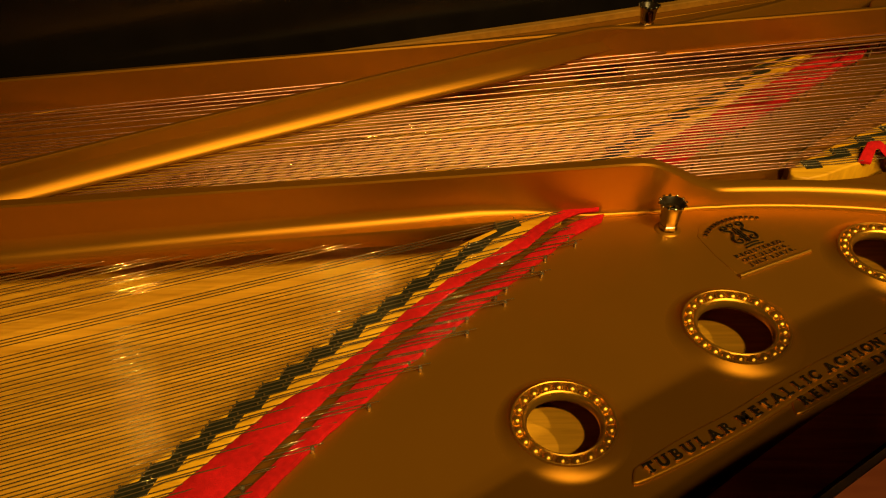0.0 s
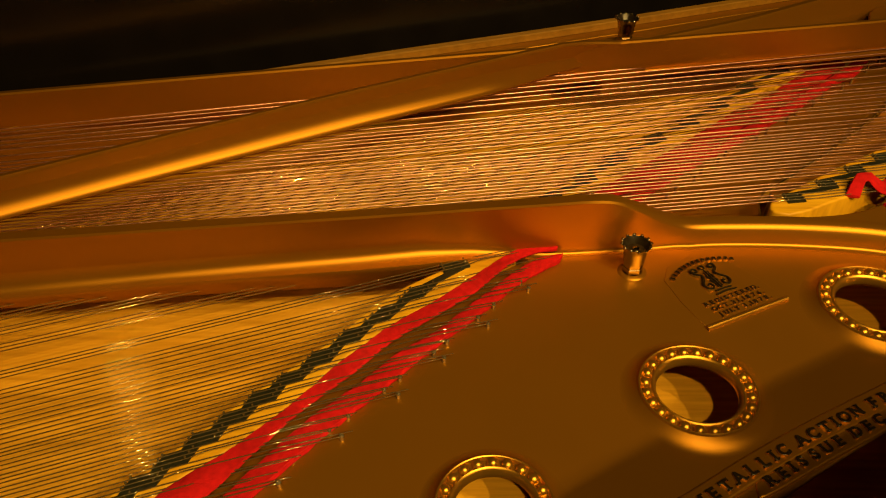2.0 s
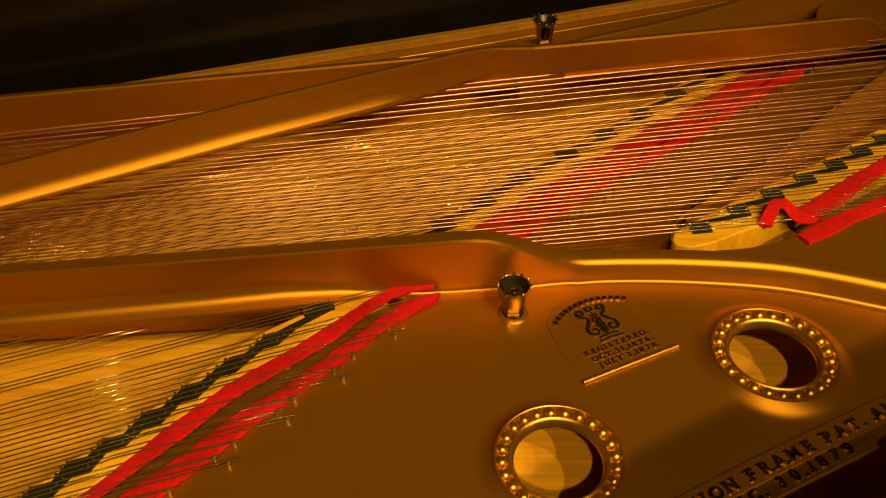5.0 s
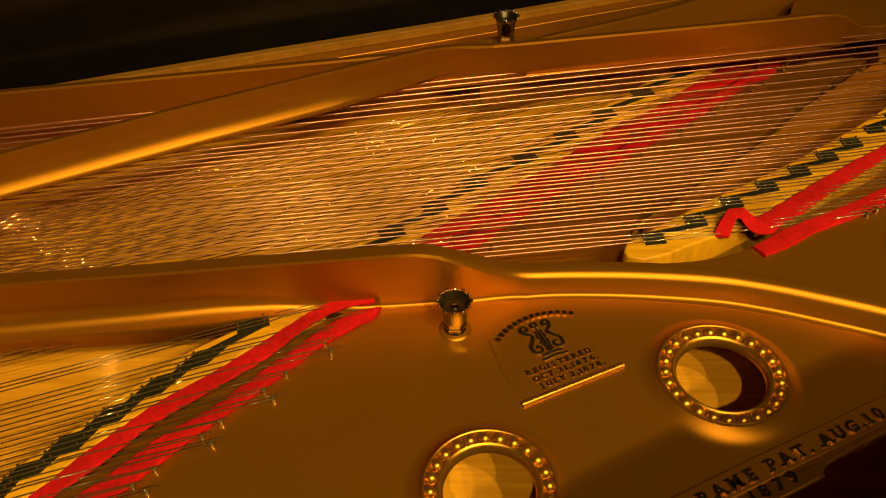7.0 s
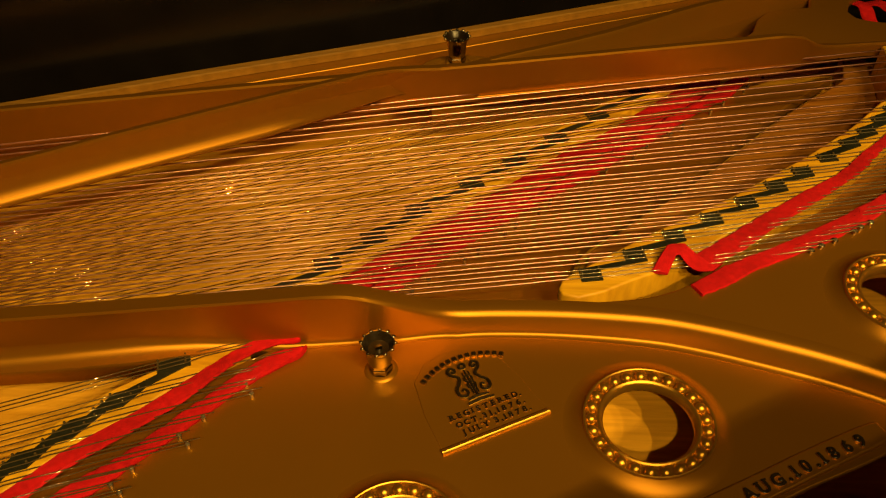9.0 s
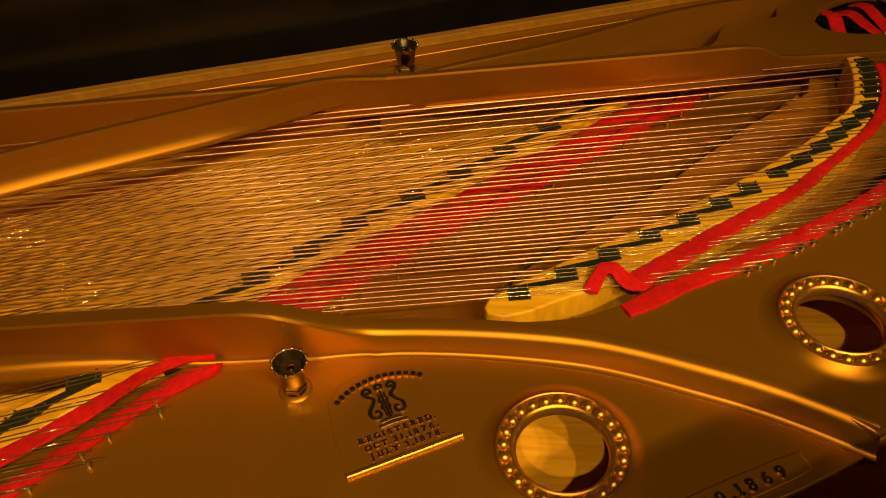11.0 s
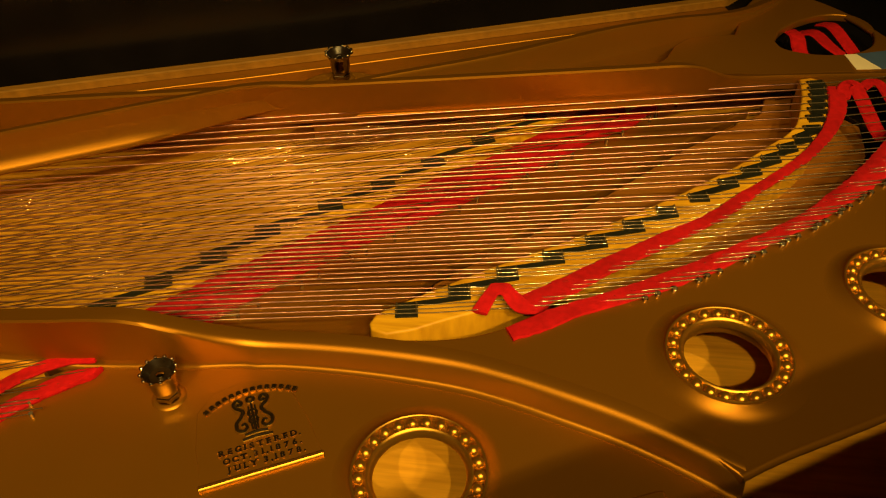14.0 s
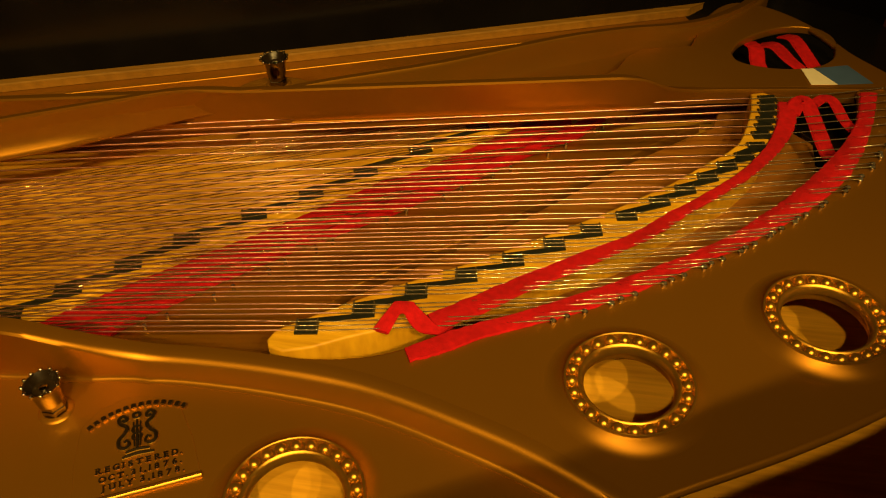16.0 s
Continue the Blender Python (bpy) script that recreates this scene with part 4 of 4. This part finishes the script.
# ---- nose bolts ----
def nose_bolt(x, y, z, scale, height):
    bolt = thing("nose_bolt", "polished nickel nose bolt with a beaded crown head", "bolt", group="nose bolts", place=(x, y, z))
    h = height
    lathe("foot", [(0.0122 * scale, 0.0), (0.0117 * scale, 0.0006), (0.0106 * scale, 0.0012), (0.0094 * scale, 0.0016), (0.0085 * scale, 0.0018)], GOLD, bolt, "gold painted foot")
    lathe("shaft", [(0.0086 * scale, 0.0015), (0.0086 * scale, h * 0.22), (0.0080 * scale, h * 0.24), (0.0080 * scale, h * 0.42)], NICKEL, bolt, segments=6)
    lathe("head", [(0.0088 * scale, h * 0.40), (0.0092 * scale, h * 0.60), (0.0098 * scale, h * 0.78), (0.0108 * scale, h * 0.90), (0.0118 * scale, h * 0.965), (0.0121 * scale, h), (0.0112 * scale, h * 0.995)], NICKEL, bolt)
    # the hollow's shade is put into its colour: black instead of nickel
    lathe("dish", [(0.0113 * scale, h * 0.994), (0.0092 * scale, h * 0.90), (0.0075 * scale, h * 0.80), (0.002 * scale, h * 0.78)], INK, bolt, "hollow of the crown, painted dark for shade")
    lathe("screw", [(0.0028 * scale, h * 0.76), (0.0028 * scale, h * 0.86), (0.0012 * scale, h * 0.88), (0.0002, h * 0.88)], NICKEL, bolt, segments=12)
    knob = ball_mesh("crown_bead", 0.0016 * scale, NICKEL, 10, 6)
    for i in range(12):
        a = 2 * math.pi * i / 12
        ob = new("crown_bead", knob)
        ob.parent = bolt
        ob.location = (0.0120 * scale * math.cos(a), 0.0120 * scale * math.sin(a), h)
    return bolt


nose_bolt(0.2185, 0.5750, NEAR_Z, 0.95, 0.0285)
nose_bolt(0.2610, 0.9300, 0.113, 1.0, 0.028)


# ---- raised lettering ----
# slab serifs: places across a character (0 to 1) at its foot and at its top
SERIFS = {"A": ((0.06, 0.94), ()), "B": ((0.12,), (0.12,)), "D": ((0.12,), (0.12,)), "E": ((0.12,), (0.12,)), "F": ((0.14,), (0.14,)), "I": ((0.5,), (0.5,)), "J": ((), (0.8,)), "L": ((0.12,), (0.12,)), "M": ((0.08, 0.92), (0.08, 0.92)), "N": ((0.12, 0.88), (0.12, 0.88)),
          "P": ((0.12,), (0.12,)), "R": ((0.12, 0.92), (0.12,)), "T": ((0.5,), (0.04, 0.96)), "U": ((), (0.1, 0.9)), "Y": ((0.5,), (0.06, 0.94)), "1": ((0.6,), ())}


def letters(text, size, parent, mat, place, depth=0.0007, name="letter"):
    """One raised character with slab serifs: black where it faces up, gold elsewhere."""
    cu = bpy.data.curves.new(name, "FONT")
    cu.body, cu.size, cu.extrude, cu.bevel_depth, cu.bevel_resolution = text, size, depth, size * 0.035, 1
    cu.align_x, cu.offset = "CENTER", size * 0.012
    tmp = new(name, cu)
    bpy.context.view_layer.update()
    me = bpy.data.meshes.new_from_object(tmp.evaluated_get(bpy.context.evaluated_depsgraph_get()))
    bpy.data.objects.remove(tmp)
    me.materials.clear()
    me.materials.append(mat)
    me.materials.append(GOLD_ORNAMENT)
    bm = bmesh.new()
    bm.from_mesh(me)
    xs, ys = [v.co.x for v in bm.verts], [v.co.y for v in bm.verts]
    lo, hi, top = min(xs), max(xs), max(ys)
    for level, spots in zip((0.0, 1.0), SERIFS.get(text, ((), ()))):
        for q in spots:
            t, w = size * 0.11, size * (0.20 if text in "IT1PFY" else 0.16)
            y = t / 2 if level == 0 else top - t / 2
            if text == "T" and level == 1:
                m, vec = (lo + (hi - lo) * q, top - size * 0.12, 0), (t, size * 0.24, depth * 2)
            else:
                m, vec = (lo + (hi - lo) * q, y, 0), (w * 2, t, depth * 2)
            bmesh.ops.create_cube(bm, size=1, matrix=Matrix.Translation(m) @ Matrix.Diagonal((*vec, 1)))
    bm.normal_update()
    for f in bm.faces:
        f.material_index = 0 if f.normal.z > 0.25 else 1
    bm.to_mesh(me)
    bm.free()
    ob = new(name, me)
    ob.parent = parent
    ob.matrix_basis = place
    return ob


def line_of_letters(text, path, size, parent, mat, start, pitch, lift, depth=0.0007):
    """Characters along a curve, base lines on it."""
    p = [np.array(q) for q in spline(path, 30)]
    s = np.concatenate([[0], np.cumsum([np.linalg.norm(b - a) for a, b in zip(p, p[1:])])])
    at = start
    for ch in text:
        w = pitch * (0.42 if ch in ".," else 0.6 if ch in "I1" else 1.15 if ch == "M" else 0.45 if ch == " " else 1.0)
        at += w / 2
        if ch != " ":
            x, y = np.interp(at, s, [q[0] for q in p]), np.interp(at, s, [q[1] for q in p])
            x2, y2 = np.interp(at + 0.002, s, [q[0] for q in p]), np.interp(at + 0.002, s, [q[1] for q in p])
            letters(ch, size, parent, mat, Matrix.Translation((x, y, lift)) @ Matrix.Rotation(math.atan2(y2 - y, x2 - x), 4, "Z"), depth)
        at += w / 2
    return at


base_path = [(0.150, 0.314), (0.185, 0.3335), (0.225, 0.3565), (0.264, 0.382), (0.304, 0.406), (0.365, 0.4395), (0.425, 0.4705), (0.463, 0.4895), (0.493, 0.505), (0.535, 0.526)]
ridge = [(x + 0.002, y - 0.0035) for x, y in base_path]
crest = [(x - 0.0065, y + 0.0118) for x, y in base_path]
slab("tablet", [spline([(0.1445, 0.3215), (0.1425, 0.3160), (0.1455, 0.3095)] + ridge[1:-1] + [(0.538, 0.5235), (0.5425, 0.529), (0.540, 0.536), (0.533, 0.5385)] + crest[1:-1][::-1] + [(0.1500, 0.3255)], 4)], NEAR_Z + 0.0024, 0.005, GOLD, plate, bevel=0.0018)
line_of_letters("TUBULAR METALLIC ACTION FRAME PAT. AUG.10.1869", base_path, 0.0110, plate, INK, 0.001, 0.01075, NEAR_Z + 0.0030)
second = [(x + 0.0052, y - 0.0100) for x, y in base_path[3:]]
slab("tablet", [spline([(0.2615, 0.3760), (0.2610, 0.3690), (0.2660, 0.3665)] + [(x + 0.002, y - 0.0035) for x, y in second[1:3]] + [(0.4330, 0.4575), (0.4380, 0.4630), (0.4360, 0.4690)] + [(x - 0.004, y + 0.0085) for x, y in second[1:3][::-1]], 4)], NEAR_Z + 0.0018, 0.004, GOLD, plate, bevel=0.0014)
line_of_letters("REISSUE DEC. 30.1879", second, 0.0104, plate, INK, -0.002, 0.01065, NEAR_Z + 0.0024)

# ornament panel: maker's name as plain bars, a lyre scroll, and the dates
ang = radians(26.2)
panel_m = Matrix.Translation((0.264, 0.510, NEAR_Z)) @ Matrix.Rotation(ang, 4, "Z")


def panel_point(u, v):
    q = panel_m @ Vector((u, v, 0))
    return (q.x, q.y)


slab("badge", [[panel_point(*q) for q in [(0, 0), (0.075, 0), (0.072, 0.03), (0.066, 0.056), (0.055, 0.068), (0.036, 0.0745), (0.016, 0.070), (0.004, 0.058), (0.0, 0.03)]]], NEAR_Z + 0.0006, 0.003, GOLD, plate, bevel=0.0005)
bm = bmesh.new()
tube_mesh("ledge", [panel_m @ Vector((-0.001, 0, 0.0006)), panel_m @ Vector((0.0755, 0, 0.0006))], 0.0022, GOLD_ORNAMENT, 10, bm)
bmesh.ops.holes_fill(bm, edges=bm.edges[:])
finish(bm, "badge_ledge", GOLD_ORNAMENT, plate)
for i in range(14):
    a = radians(125.5 - i * 71 / 13)
    u, v = 0.0392 + 0.0502 * math.cos(a), 0.0144 + 0.0502 * math.sin(a)
    bm = bmesh.new()
    bmesh.ops.create_cube(bm, size=1)
    bmesh.ops.scale(bm, vec=(0.0033, 0.0042, 0.0024), verts=bm.verts)
    bmesh.ops.bevel(bm, geom=bm.edges[:], offset=0.0005, segments=2, affect="EDGES")
    bar = finish(bm, "raised_bar", INK, plate, smooth=False, place=panel_m @ Matrix.Translation((u, v, 0.0012)) @ Matrix.Rotation(a - math.pi / 2, 4, "Z"))
    bar.data.materials.append(GOLD_ORNAMENT)
    for f in bar.data.polygons:
        f.material_index = 0 if f.normal.z > 0.25 else 1


def scroll(points, radius):
    """Black lyre stroke over a gold one, painted rim light along its foot."""
    for name, mat, dv, z, wide in (("lyre_rim_light", GOLD_ORNAMENT, -0.0052, 0.0008, 1.12), ("lyre_scroll", INK, -0.0046, 0.0016, 1.0)):
        bm = bmesh.new()
        pts = [panel_m @ Vector((u + 0.0010, v + dv, z)) for u, v in spline(points, 8)]
        n = len(pts)
        tube_mesh(name, pts, [wide * radius * (0.55 + 0.45 * math.sin(math.pi * min(1, 0.15 + 0.85 * i / n))) for i in range(n)], mat, 8, bm)
        bmesh.ops.holes_fill(bm, edges=bm.edges[:])
        finish(bm, name, mat, plate)


c = 0.0377
for sgn in (-1, 1):
    scroll([(c + sgn * u, v) for u, v in ((0.0088, 0.0592), (0.0070, 0.0582), (0.0062, 0.0604), (0.0085, 0.0624), (0.0110, 0.0603), (0.0098, 0.0565), (0.0062, 0.0528), (0.0078, 0.0482), (0.0112, 0.0440), (0.0110, 0.0392), (0.0078, 0.0372), (0.0050, 0.0395), (0.0062, 0.0428), (0.0082, 0.0418))], 0.0014)
    scroll([(c + sgn * 0.0018, 0.037), (c + sgn * 0.0020, 0.047), (c + sgn * 0.0022, 0.056)], 0.0007)
    scroll([(c + sgn * 0.0002, 0.0635), (c + sgn * 0.0020, 0.0622), (c + sgn * 0.0016, 0.0600), (c + sgn * 0.0002, 0.0592)], 0.0011)
scroll([(c, 0.0345), (c, 0.046), (c, 0.058)], 0.0010)
for v in (0.0445, 0.0500):
    scroll([(c + 0.0030 * math.cos(q), v + 0.0028 * math.sin(q)) for q in (0.0, 1.1, 2.2, 3.3, 4.4, 5.5, 6.6)], 0.0008)
scroll([(0.0305, 0.0338), (c, 0.0345), (0.0450, 0.0338)], 0.0012)
scroll([(0.0285, 0.0305), (c, 0.0312), (0.0475, 0.0305)], 0.0012)
for text, u, v, size, pitch in [("REGISTERED.", 0.0125, 0.0188, 0.0059, 0.0053), ("OCT.31,1876.", 0.0150, 0.0122, 0.0057, 0.0053), ("JULY 3,1878.", 0.0158, 0.0057, 0.0057, 0.0051)]:
    line_of_letters(text, [panel_point(u, v), panel_point(u + 0.03, v), panel_point(u + 0.06, v)], size, plate, INK, 0.0, pitch, NEAR_Z + 0.0011, 0.0002)
